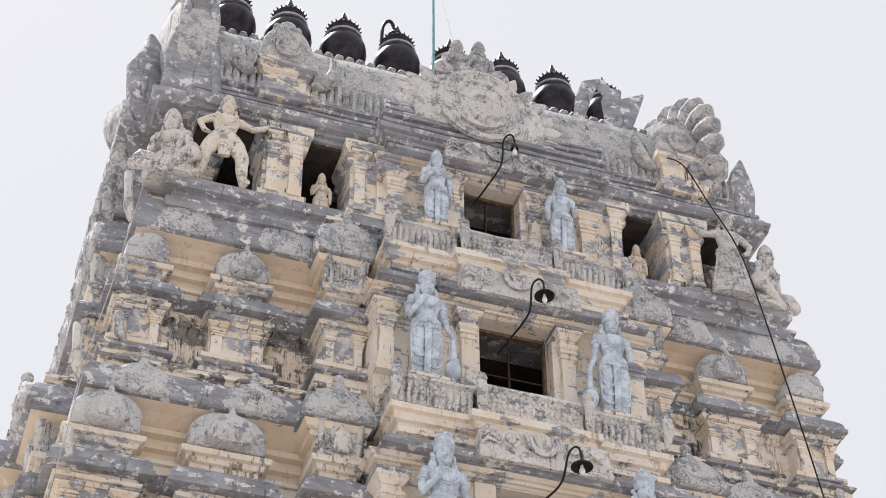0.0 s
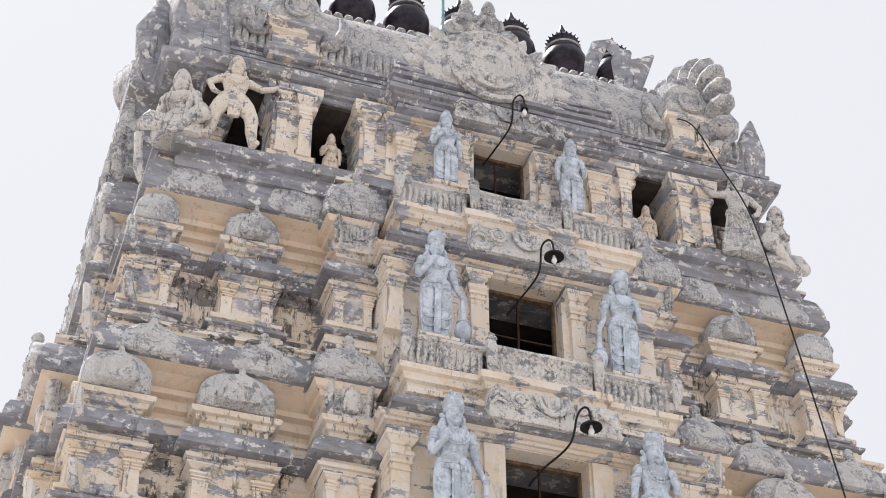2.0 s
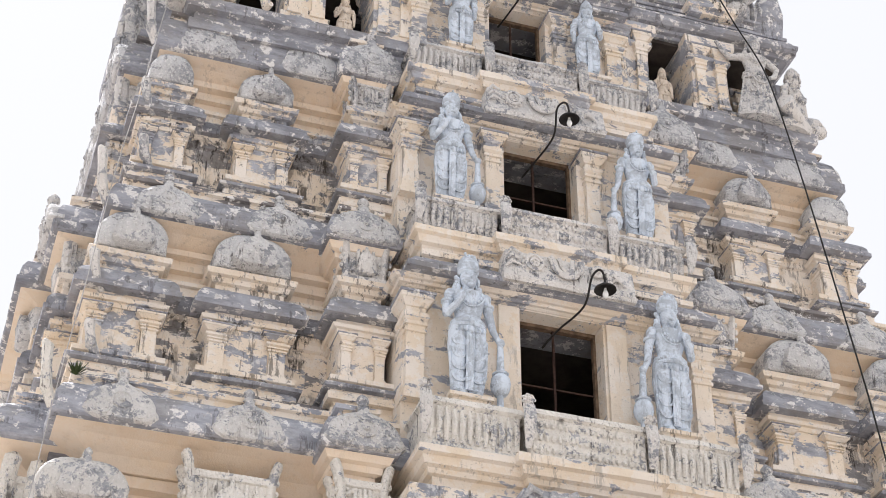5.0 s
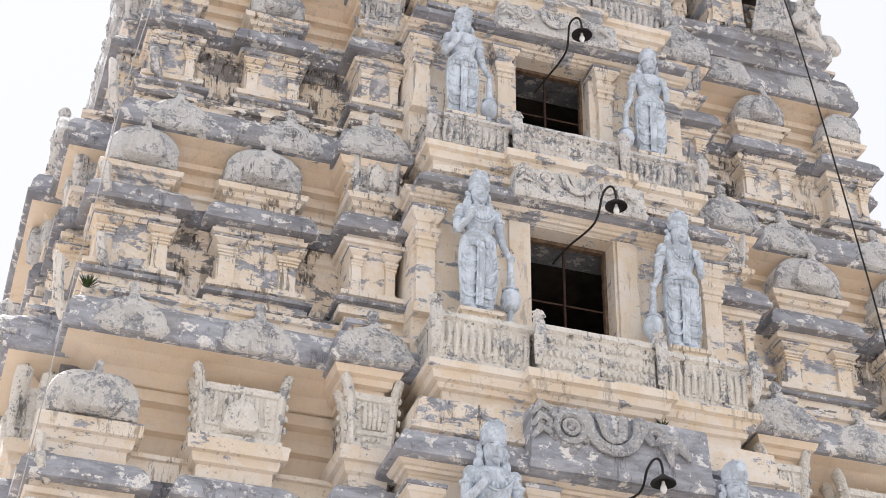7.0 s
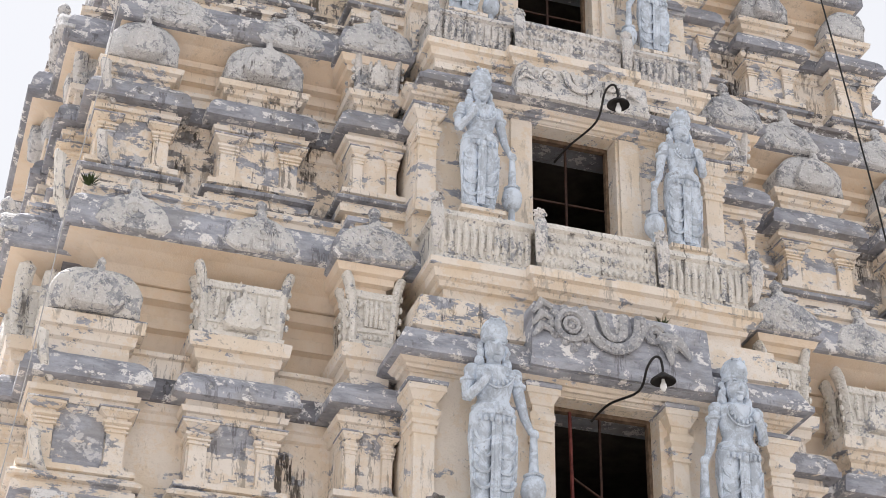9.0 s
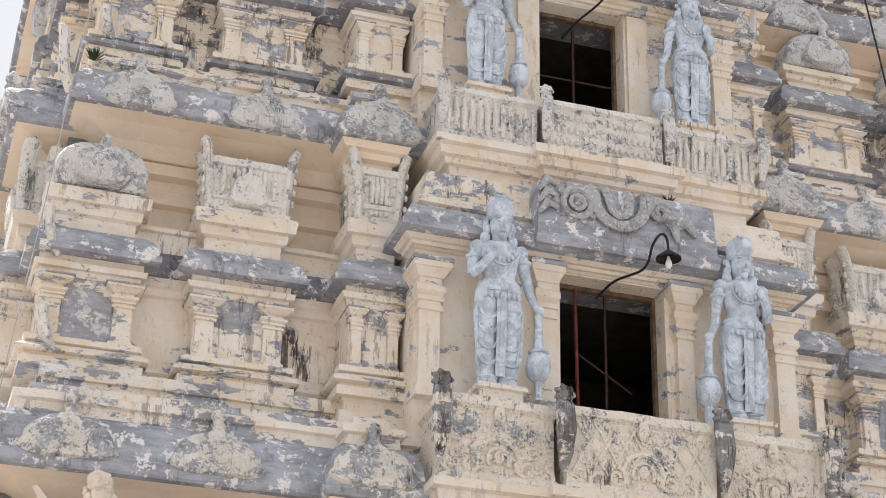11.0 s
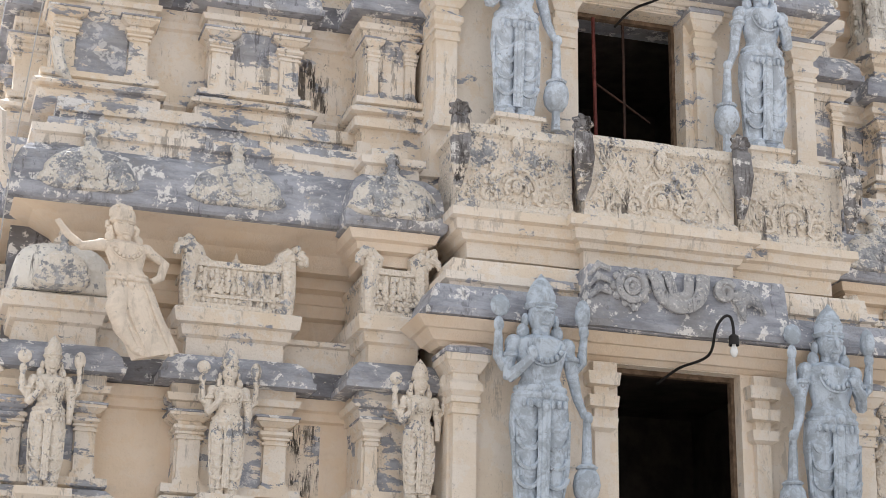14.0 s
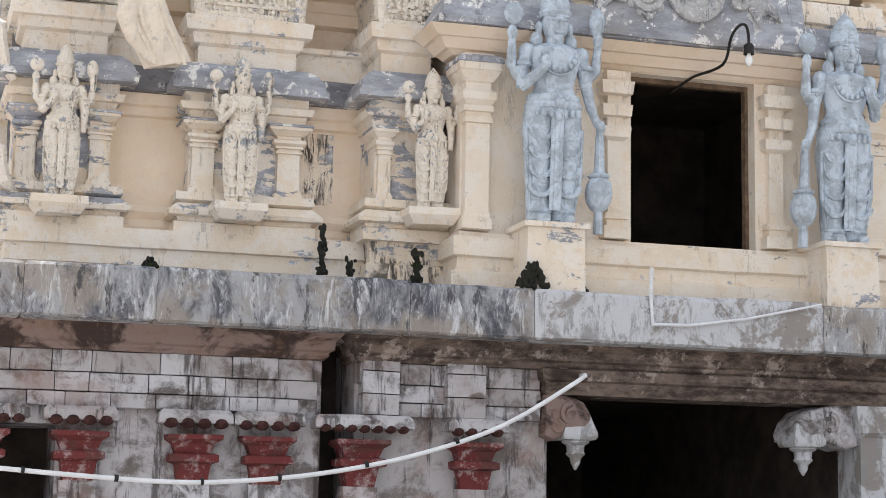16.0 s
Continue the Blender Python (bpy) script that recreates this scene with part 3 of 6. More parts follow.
CENTRE = {  # opening's half width, sill, head, slab foot and top, slab half, balustrade foot and top, half, middle half, its front
    1: dict(w=0.68, at=0.16, sill=4.40, head=6.13, slab=6.36, slabtop=6.72, half=2.60, crown=7.04, edge=2.30),
    2: dict(w=0.64, at=0.06, sill=8.72, head=10.50, slab=10.62, slabtop=10.96, half=2.52, crown=11.48, edge=2.28, bal=(7.55, 8.56, 2.22, 0.90, 16.34)),
    3: dict(w=0.57, at=0.06, sill=13.02, head=14.72, slab=14.84, slabtop=15.10, half=2.10, crown=15.34, edge=2.08, bal=(11.95, 12.72, 2.04, 0.78, 17.10)),
    4: dict(w=0.55, at=0.09, sill=16.63, head=18.04, slab=18.14, slabtop=18.38, half=2.02, crown=18.62, edge=2.0, bal=(15.60, 16.22, 1.92, 0.76, 17.80)),
    5: dict(w=0.46, at=0.03, sill=19.93, head=21.24, slab=21.30, slabtop=21.52, half=1.75, crown=21.7, edge=1.72, bal=(18.95, 19.54, 1.86, 0.73, 18.42)),
}


def centre_bay(k):
    c = CENTRE[k]
    y = (STOREYS[k]["y"] if k < 5 else 18.81) + 0.36
    w, e, z0, z1 = c["w"], c["edge"], c["sill"], c["slab"]
    q = c.get("at", 0.0)                 # the opening's middle
    yb = y + 1.0
    fl = c["bal"][1] - 0.35 if k > 1 else 3.85
    bm = bmesh.new()
    t = 0.34 if k > 1 else 0.24          # thickness of the wall round the opening
    for a, b in ((-e, q - w), (q + w, e)):
        box(bm, a, b, y, y + t, fl, z1, 0.006)
    box(bm, q - w, q + w, y + 0.002, y + t, fl, z0, 0)
    box(bm, q - w, q + w, y + 0.002, y + t, c["head"], z1, 0)
    for a, b in ((-e, -e + 0.3), (e - 0.3, e)):
        box(bm, a, b, y + t, yb, fl, z1, 0.006)
    wall = part("centre_wall", bm, TRIM[k], tower, "cream plastered wall round a doorway")
    # room behind the opening; its shade is deepened by a near-black wall colour
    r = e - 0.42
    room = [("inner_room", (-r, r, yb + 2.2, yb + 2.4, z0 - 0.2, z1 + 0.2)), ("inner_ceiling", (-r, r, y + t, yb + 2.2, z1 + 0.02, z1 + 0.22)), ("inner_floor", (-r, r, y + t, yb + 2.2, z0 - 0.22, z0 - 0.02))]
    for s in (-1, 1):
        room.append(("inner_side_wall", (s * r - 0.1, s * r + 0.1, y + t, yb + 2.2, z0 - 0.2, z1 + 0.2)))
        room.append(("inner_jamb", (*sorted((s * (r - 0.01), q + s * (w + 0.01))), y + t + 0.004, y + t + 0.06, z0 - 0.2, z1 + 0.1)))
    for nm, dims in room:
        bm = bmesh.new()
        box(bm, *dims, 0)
        part(nm, bm, GLOOM, wall, "sooty room behind the opening, coloured darker for its shade")
    # frame of the opening
    bm = bmesh.new()
    for s in (-1, 1):
        box(bm, q + s * w - 0.035, q + s * w + 0.035, y + t - 0.09, y + t - 0.01, z0, c["head"], 0.004)
    box(bm, q - w + 0.035, q + w - 0.035, y + t - 0.09, y + t - 0.01, c["head"] - 0.05, c["head"] + 0.02, 0.004)
    part("door_frame", bm, simple_wood, wall, "old dark wooden frame")
    if k == 2:
        casement(wall, q - w + 0.30, y + t - 0.10, z0, c["head"])
    elif k > 2:
        bar_window(wall, w - 0.03, y + t - 0.07, z0, c["head"], q)
    # wall columns beside the opening and at the outer ends
    for s in (-1, 1):
        if k == 3:
            bm = bmesh.new()
            stack(bm, q + s * (w + 0.17) - 0.14, q + s * (w + 0.17) + 0.14, y - 0.06, y + 0.1, ((z0 + 0.02, 0.02), (z0 + 0.2, 0.02), (z0 + 0.22, 0), (c["head"] - 0.02, 0)), 0.006)
            part("jamb", bm, TRIM[2], wall, "plain cream door jamb")
        else:
            pilaster(wall, q + s * (w + 0.20), y - 0.10, 0.20, z0 + 0.02, c["head"] + (-0.02 if k == 1 else 0.1 if k < 3 else 0.02), TRIM[k], CAP[k], tiers=k == 1)
        pilaster(wall, s * (e - 0.14), y - 0.12, 0.24, z0 + 0.02, c["slab"] - 0.22, TRIM[k], CAP[k])
    # sill course
    bm = bmesh.new()
    if k == 1:
        stack(bm, -e, e, y - 0.05, yb, ((3.82, 0.12), (4.0, 0.12), (4.03, 0.05), (4.14, 0.05), (4.16, 0.1), (z0 - 0.06, 0.1), (z0 - 0.05, 0.02), (z0 - 0.002, 0.02)))
        part("sill", bm, TRIM[1], wall)
    # architrave mouldings under the slab
    bm = bmesh.new()
    d = c["slab"] - c["head"]
    if k == 1:                           # a sloping cove runs up to the hood's edge
        stack(bm, -e - 0.1, e + 0.1, y - 0.02, y + 0.3, ((c["head"] + 0.01, 0.0), (c["head"] + 0.2 * d, 0.05), (c["head"] + 0.22 * d, 0.09), (c["head"] + 0.6 * d, 0.17), (c["head"] + 0.62 * d, 0.21), (z1, 0.31)), 0.006)
    else:
        stack(bm, -e, e, y - 0.02, y + 0.3, ((c["head"] + 0.12 * d, 0.0), (c["head"] + 0.3 * d, 0.03), (c["head"] + 0.33 * d, 0.07), (c["head"] + 0.6 * d, 0.09), (c["head"] + 0.65 * d, 0.13), (z1, 0.18)), 0.006)
    # the lowest cove uses the cream that holds the warm bounced light
    part("architrave", bm, TRIM[k] if k > 1 else PLAIN[1], wall)
    # slab with its sloping grey hood
    bm = bmesh.new()
    h = c["half"]
    st = c["slabtop"]
    stack(bm, -h + 0.1, h - 0.1, y - 0.22, yb, ((z1 + 0.002, 0.05), (z1 + 0.02, 0.12), (z1 + 0.09, 0.12), (z1 + 0.11, 0.09), (st, -0.02)), 0.014, 0.3)
    slab = part("door_hood", bm, CAP[k], tower, "grey projecting hood slab over the doorway")
    bm = bmesh.new()
    stack(bm, -h + 0.25, h - 0.25, y - 0.14, yb, ((st + 0.002, -0.02), (st + 0.06, -0.02), (st + 0.07, 0.04), (st + 0.15, 0.04), (st + 0.16, -0.04), (c["crown"], -0.06)), 0.012)
    part("hood_course", bm, WALL[min(5, k + 1)], slab)
    # carved block in the middle of the hood, with a garland and curls
    bm = bmesh.new()
    g = 0.86 if k >= 3 else 1.0
    top = c["crown"] + (0.0 if k < 3 else 0.02)
    f = y - 0.40
    stack(bm, -g, g + (0.22 if k < 3 else 0.1), f, y + 0.2, ((z1 + 0.03, 0.0), (z1 + 0.10, 0.02), (z1 + 0.12, 0.0), (top - 0.04, -0.03), (top, -0.05)), 0.014, 0.2)
    part("carved_block", bm, CAP[k] if k < 3 else RELIEF[k], slab, "carved grey garland block", smooth=True)
    hh = top - z1
    m = RELIEFGREY if k < 3 else RELIEF[k]
    low = 0.42 * hh                      # plain foot of the slab below the carving
    hh *= 0.80
    mid = top - 0.40 * hh
    th = 0.05 if k < 3 else 0.034
    bm = bmesh.new()                     # flower disc
    ring_relief(bm, -0.52 * g, f - 0.01, mid, 0.25 * hh, th, 18)
    ring_relief(bm, -0.52 * g, f - 0.02, mid, 0.12 * hh, 0.7 * th, 12)
    ball(bm, (-0.52 * g, f - 0.01, mid), 0.07 * hh)
    for i in range(10):
        a = 6.2832 * i / 10
        ball(bm, (-0.52 * g + 0.34 * hh * math.cos(a), f + 0.01, mid + 0.32 * hh * math.sin(a)), 0.085 * hh, 1, 0.6, 1, 6)
    lump(bm, 5 * k, -0.52 * g, f, mid - 0.40 * hh, 0.08 * hh, 0.05 * hh, 8, 0.04 * hh)
    part("rosette", bm, m, slab, "carved flower disc", smooth=True)
    bm = bmesh.new()                     # leaves at the outer end
    for i, dz in enumerate((0.30, 0.08, -0.14)):
        tube(bm, [(-0.74 * g, f, mid + dz * hh), (-0.88 * g, f - 0.03, mid + (dz + 0.06) * hh), (-0.98 * g, f, mid + (dz - 0.16) * hh)], (0.05 * hh, 0.08 * hh, 0.03 * hh), 6, 0.6)
    part("scroll", bm, m, slab, "carved leaf spray", smooth=True)
    for r, wd in ((0.46, 1.5), (0.17, 1.1)):
        bm = bmesh.new()                 # hanging garland, two nested loops
        loop = [(-r * hh - 0.10 * hh, f - 0.015, top - 0.03)] + [(r * hh * math.cos(a), f - 0.03, z1 + low + (r * 0.95 + 0.06 + (0.46 - r) * 0.55) * hh + r * hh * 1.05 * math.sin(a)) for a in (math.pi + math.pi * i / 12 for i in range(13))] + [(r * hh + 0.02 * hh, f - 0.015, top - 0.03)]
        tube(bm, loop, [wd * th] * len(loop), 7, 0.55)
        part("garland", bm, m, slab, "carved hanging garland", smooth=True)
    bm = bmesh.new()                     # spiral and a beast's head with hanging trunk
    ring_relief(bm, 0.50 * g, f - 0.01, mid + 0.08 * hh, 0.2 * hh, th, 18, 0.5, 11.0, 0.8)
    ball(bm, (0.70 * g, f, mid + 0.0 * hh), 0.2 * hh, 1.2, 0.6, 1.0, 10)
    tube(bm, [(0.72 * g, f - 0.02, mid + 0.05 * hh), (0.84 * g, f - 0.04, mid - 0.08 * hh), (0.95 * g, f - 0.02, mid - 0.28 * hh)], (0.14 * hh, 0.10 * hh, 0.04 * hh), 8, 0.7)
    tube(bm, [(0.66 * g, f - 0.03, mid - 0.1 * hh), (0.68 * g, f - 0.05, mid - 0.32 * hh), (0.70 * g, f - 0.03, mid - 0.44 * hh)], (0.10 * hh, 0.07 * hh, 0.03 * hh), 8, 0.8)
    part("beast_head", bm, m, slab, "worn carved animal head", smooth=True)
    return wall


simple_wood = simple("old_wood", (0.16, 0.11, 0.075), 0.8, 0.0, 0.4, 12, 0.3)


def balustrade(k):
    z0, z1, half, mid, yf = CENTRE[k]["bal"]
    h = z1 - z0
    yb = yf + 1.2
    bm = bmesh.new()
    stack(bm, -half + 0.1, half - 0.1, yf + 0.16, yb, ((z0 - 0.40, -0.06), (z0 - 0.24, -0.06), (z0 - 0.23, 0.0), (z0 - 0.17, 0.02), (z0 - 0.15, 0.08), (z0 - 0.05, 0.10), (z0 - 0.03, 0.16), (z0 + 0.06, 0.16), (z0 + 0.08, 0.06)), 0.01)
    bal = part("balustrade", bm, TRIM[k - 1], tower, "moulded cream ledge below a carved parapet")
    bm = bmesh.new()
    stack(bm, -mid, mid, yf + 0.04, yf + 0.5, ((z0 - 0.42, -0.06), (z0 - 0.24, -0.06), (z0 - 0.23, 0.0), (z0 - 0.17, 0.02), (z0 - 0.15, 0.08), (z0 - 0.05, 0.10), (z0 - 0.03, 0.16), (z0 + 0.08, 0.16), (z0 + 0.10, 0.05)), 0.01)
    part("middle_ledge", bm, TRIM[k - 1], bal)
    for a, b, f, nm in ((-half, -mid, yf + 0.10, "side_panel"), (mid, half, yf + 0.10, "side_panel"), (-mid, mid, yf, "middle_panel")):
        bm = bmesh.new()
        stack(bm, a + 0.02, b - 0.02, f, yb - 0.3, ((z0 + 0.06, 0.0), (z0 + 0.16 * h, 0.0), (z0 + 0.2 * h, -0.03), (z0 + 0.86 * h, -0.03), (z0 + 0.9 * h, 0.02), (z1, 0.0)), 0.016, 0.16)
        fy = f + 0.02
        if nm == "middle_panel" and k == 2:
            n = 9
            for i in range(n):
                x = a + 0.1 + (b - a - 0.2) * i / (n - 1)
                for s in (-1, 1):
                    x2 = x + s * 0.34
                    if a + 0.05 < x2 < b - 0.05:
                        tube(bm, [(x, fy - 0.005, z0 + 0.28 * h), (x2, fy - 0.005, z0 + 0.84 * h)], (0.014, 0.014), 5)
        elif nm == "middle_panel":
            n = int((b - a) / 0.085)
            for row in range(3):
                for i in range(n):
                    x = a + 0.09 + (b - a - 0.18) * i / (n - 1)
                    ball(bm, (x, fy, z0 + (0.30 + 0.22 * row) * h), 0.032, 1, 1, 1.7 if row == 1 else 1.2, 6)
        elif k > 2:
            n = int((b - a) / 0.1)
            for i in range(n):
                x = a + 0.1 + (b - a - 0.2) * i / (n - 1)
                tube(bm, [(x, fy, z0 + 0.25 * h), (x + 0.01, fy - 0.02, z0 + 0.55 * h), (x, fy, z0 + 0.82 * h)], (0.024, 0.036, 0.022), 5)
        if k == 2:
            xm = (a + b) / 2
            for r, q in ((0.22, 0.026), (0.12, 0.022)):
                ring_relief(bm, xm, fy - 0.01, z0 + 0.34 * h, r, q, 16, -0.6, math.pi + 0.6)
            ball(bm, (xm, fy - 0.01, z0 + 0.36 * h), 0.06, 1, 1, 1.3, 7)
            for i in range(9):
                a2 = -0.3 + (math.pi + 0.6) * i / 8
                ball(bm, (xm + 0.34 * math.cos(a2), fy, z0 + 0.34 * h + 0.34 * math.sin(a2)), 0.035, 1, 1, 1, 6)
            for s in (-1, 1):
                ring_relief(bm, xm + s * 0.30, fy, z0 + 0.28 * h, 0.12, 0.03, 14, 1.57, 1.57 + s * 8, 0.7)
                ring_relief(bm, xm + s * 0.52, fy, z0 + 0.20 * h, 0.09, 0.03, 12, 1.57, 1.57 - s * 7, 0.7)
            ball(bm, (xm, fy - 0.03, z0 + 0.80 * h), 0.07, 1, 1, 1.7, 7)
            rv = random.Random(int(xm * 50) + 9)
            for i in range(16):
                vx, vz = rv.uniform(a + 0.16, b - 0.16), z0 + rv.uniform(0.22, 0.80) * h
                if abs(vx - xm) > 0.30 or vz > z0 + 0.62 * h:
                    ring_relief(bm, vx, fy, vz, rv.uniform(0.05, 0.09), 0.02, 10, rv.uniform(0, 6), rv.uniform(8, 13), 0.75)
            lump(bm, 31 + int(a * 10), xm, fy, z0 + 0.36 * h, 0.42, 0.2 * h, 60, 0.022)
        lump(bm, k * 17 + int(a * 7), (a + b) / 2, fy, z0 + 0.5 * h, (b - a) * 0.45, 0.33 * h, 22, 0.028)
        part(nm, bm, PARAPET if k == 2 else RELIEF[k - 1], bal, "carved roughcast parapet panel")
    for x in (-half, -mid, mid, half):
        bm = bmesh.new()
        f = yf + (0.02 if abs(x) == half else -0.03)
        big = 1.0 if k == 2 else 0.72
        for dx in (-0.06, -0.02, 0.02, 0.06):
            dx *= big
            tube(bm, [(x + dx * 0.5, f + 0.04, z0 + 1.05 * h), (x + dx, f - 0.05, z0 + 0.93 * h), (x + dx * 1.2, f - 0.08, z0 + 0.70 * h), (x + dx * 0.9, f - 0.04, z0 + 0.45 * h), (x + dx * 0.3, f + 0.02, z0 + 0.26 * h)],
                 (0.035 * big, 0.045 * big, 0.042 * big, 0.034 * big, 0.02), 6, 1.5)
        for i in range(7):
            a2 = 6.2832 * i / 7
            tube(bm, [(x, f, z0 + 1.06 * h), (x + 0.09 * big * math.cos(a2), f - 0.05, z0 + 1.08 * h + 0.08 * big * math.sin(a2)), (x + 0.12 * big * math.cos(a2), f - 0.02, z0 + 1.08 * h + 0.11 * big * math.sin(a2))], (0.03, 0.04 * big, 0.015), 6)
        ball(bm, (x, f - 0.05, z0 + 1.08 * h), 0.045 * big, 1, 0.8, 1, 7)
        part("corner_leaf", bm, BLACKENED if k == 2 else RELIEF[k], bal, "stubby carved corner leaf", smooth=True)


def storey(k):
    s = STOREYS[k]
    y, half = s["wing"], s["half"]
    kf = y + 0.45                       # cornice front
    yr = kf + s["recess"] - 0.35        # recessed wing wall
    yb = 2 * MID - kf
    sh = SHRINES[k]
    # wing walls with stepped bands under the soffit
    bm = bmesh.new()
    hw = half - (yr - kf) + 0.02
    e = CENTRE[k]["edge"] - 0.1
    top = s["foot"]
    a, d = sh[4] + 0.1, top - sh[4]
    for x0, x1 in ((-hw, -e), (e, hw)):
        stack(bm, x0, x1, yr, yr + 0.7, ((s["floor"] - 0.3, 0), (a, 0), (a + 0.02, 0.05), (a + 0.10, 0.05), (a + 0.12, 0), (top - 0.52 * d, 0.0), (top - 0.50 * d, 0.08), (top - 0.41 * d, 0.08), (top - 0.39 * d, 0.03), (top - 0.31 * d, 0.03), (top - 0.29 * d, 0.14), (top - 0.2 * d, 0.14), (top - 0.18 * d, 0.09), (top - 0.08, 0.10), (top + 0.02, 0.24)), 0.008, 0.6)
    for sx in (-1, 1):
        x0, x1 = sorted((sx * hw, sx * (hw - 0.7)))
        box(bm, x0, x1, yr + 0.7, 2 * MID - yr - 0.7, s["floor"] - 0.3, top + 0.02)
    box(bm, -hw, hw, 2 * MID - yr - 0.7, 2 * MID - yr, s["floor"] - 0.3, top + 0.02)
    part("wing_wall", bm, PLAIN[k], tower, "plain cream recessed wall with stepped bands")
    # course under the shrines
    bm = bmesh.new()
    z0, z1 = s["floor"] - 0.02, sh[0] - 0.05
    stack(bm, -half + 0.14, half - 0.14, y + 0.5, 2 * MID - y - 0.5, ((z0, 0.04), (z0 + 0.22 * (z1 - z0), 0.04), (z0 + 0.24 * (z1 - z0), -0.01), (z0 + 0.36 * (z1 - z0), -0.01), (z0 + 0.38 * (z1 - z0), 0.04), (z0 + 0.66 * (z1 - z0), 0.04), (z0 + 0.68 * (z1 - z0), 0.08), (z1, 0.08)), 0.012, 0.5, True)
    part("plinth_course", bm, BAND[k] if k > 1 else WALL[1], tower, "flaking plinth course")
    yc = y + 0.86
    zb, zt, zc, zg, zG, zn, ze, zr = sh
    for sx in (-1, 1):
        x0, x1 = sorted((sx * (half - 0.42), sx * e))
        bm = bmesh.new()
        stack(bm, x0, x1, yc, yr + 0.3, ((zb - 0.1, 0.10), (zb + 0.1 * (zt - zb), 0.10), (zb + 0.3 * (zt - zb), 0.06), (zb + 0.5 * (zt - zb), 0.10), (zb + 0.7 * (zt - zb), 0.05), (zt, 0.06), (zt + 0.01, 0.0), (zc + 0.02, 0.0), (zc + 0.04, 0.05), (zc + 0.12, 0.05), (zc + 0.14, 0.09), (zg, 0.11)), 0.01, 0.3)
        course = part("wing_course", bm, GRIME[k] if k > 2 else TRIM[2] if k == 2 else PLAIN[1], tower, "worn moulded wall between the small shrines")
        bm = bmesh.new()
        d = zG - zg
        stack(bm, x0, x1, yc, yr + 0.3, ((zg + 0.003, 0.12), (zg + 0.02, 0.17), (zg + 0.3 * d, 0.17), (zg + 0.8 * d, 0.1), (zG, 0.04)), 0.014, 0.25)
        part("cornice", bm, NICHE, course, "dark grey weathered rounded cornice")
        bm = bmesh.new()
        stack(bm, x0, x1, yc + 0.04, yr + 0.3, ((zG, 0), (zn - 0.06, 0), (zn - 0.05, 0.05), (zn, 0.06)), 0.012, 0.3)
        part("neck", bm, WALL[k], course)
        # plinth under the inner bay
        bm = bmesh.new()
        p0, p1 = sorted((sx * -SPANS[k][2][0], sx * e))
        stack(bm, p0 + 0.1, p1 - 0.1, y + 0.24, yc, ((s["floor"] - 0.02, 0.05), (s["floor"] + 0.5 * (zb - s["floor"]), 0.05), (s["floor"] + 0.55 * (zb - s["floor"]), 0.0), (zb - 0.04, 0.02)), 0.012, 0.2)
        part("bay_plinth", bm, STAINED if k == 1 else WALL[k], course, "streaked plinth under the inner bay")
        # streaked wall in the corner beside the inner bay
        bm = bmesh.new()
        a1, a2 = sorted((sx * (s["bay"] + 0.02), sx * (s["bay"] + 0.38)))
        box(bm, a1, a2, yc - 0.004, yc + 0.05, zt + 0.02, zc, 0.0)
        part("stained_panel", bm, STAINED, course, "wall strip with black water streaks")
    c = curved_cornice("eave_cornice", -half, half, kf, yb, s["foot"], s["top"], s["band"], k, True)
    for sx in (-1,):
        for zz, q, hh in ((s["foot"] + 0.1, 0.02, 0.75), (zg, 0.10, 0.5), (zt - 0.1, 0.16, 0.4)):
            bm = bmesh.new()
            cx = sx * (half - q)
            tube(bm, [(cx, kf + 0.12, zz), (cx + sx * 0.10, kf + 0.02, zz + 0.25 * hh), (cx + sx * 0.13, kf - 0.02, zz + 0.6 * hh), (cx + sx * 0.15, kf - 0.04, zz + 0.9 * hh), (cx + sx * 0.20, kf - 0.04, zz + hh)], (0.05, 0.07, 0.06, 0.07, 0.03), 7, 1.8)
            part("corner_leaf", bm, RELIEF[k], c, "thin upturned corner leaf", smooth=True)
    for i, x in enumerate((half - 0.78, half - 2.26)):
        for sx in (-1, 1):
            gable_plate(c, sx * x, s["foot"] + (0.10 if k == 1 else 0.0), 0.82 if k == 1 else 0.74, (s["top"] - s["foot"]) * (0.98 if k == 1 else 1.28), kf - 0.04, MEDAL[k], 100 * k + 10 * i + sx, round_top=True, rake=0.22)
    for sx in (-1, 1):
        x0, x1 = sorted((sx * s["bay"], sx * (CENTRE[k]["edge"] - 0.08)))
        ci = curved_cornice("bay_cornice", x0, x1, y + 0.16, kf + 0.5, s["foot"] - 0.03, s["top"] - 0.03, s["band"] - 0.03, k)
        gable_plate(ci, sx * (s["bay"] - 0.52), s["foot"] + (0.07 if k == 1 else -0.02), 0.82, (s["top"] - s["foot"]) * (0.98 if k == 1 else 1.3), y + 0.12, MEDAL[k], 900 + 10 * k + sx, round_top=True, rake=0.22)
    # shrines along the front
    spans = SPANS[k]
    roofs = {1: ("dome", "shala", "shala"), 2: ("dome", "shala", "shala"), 3: ("dome", "dome", "shala"), 4: ("dome", "dome", "shala")}[k]
    for i, ((x0, x1), r) in enumerate(zip(spans, roofs)):
        for sx in (-1, 1):
            a, b = (x0, x1) if sx < 0 else (-x1, -x0)
            shrine(k, a, b, y + (0.5 if i < 2 else 0.18), r, k * 40 + i * 5 + sx, depth=1.0 if i < 2 else 1.2, lift=-0.12 if r == "dome" and k == 2 and i == 0 else 0)
    # shrines along both flanks
    global HERE
    for sx in (-1, 1):
        flank = half - 0.02
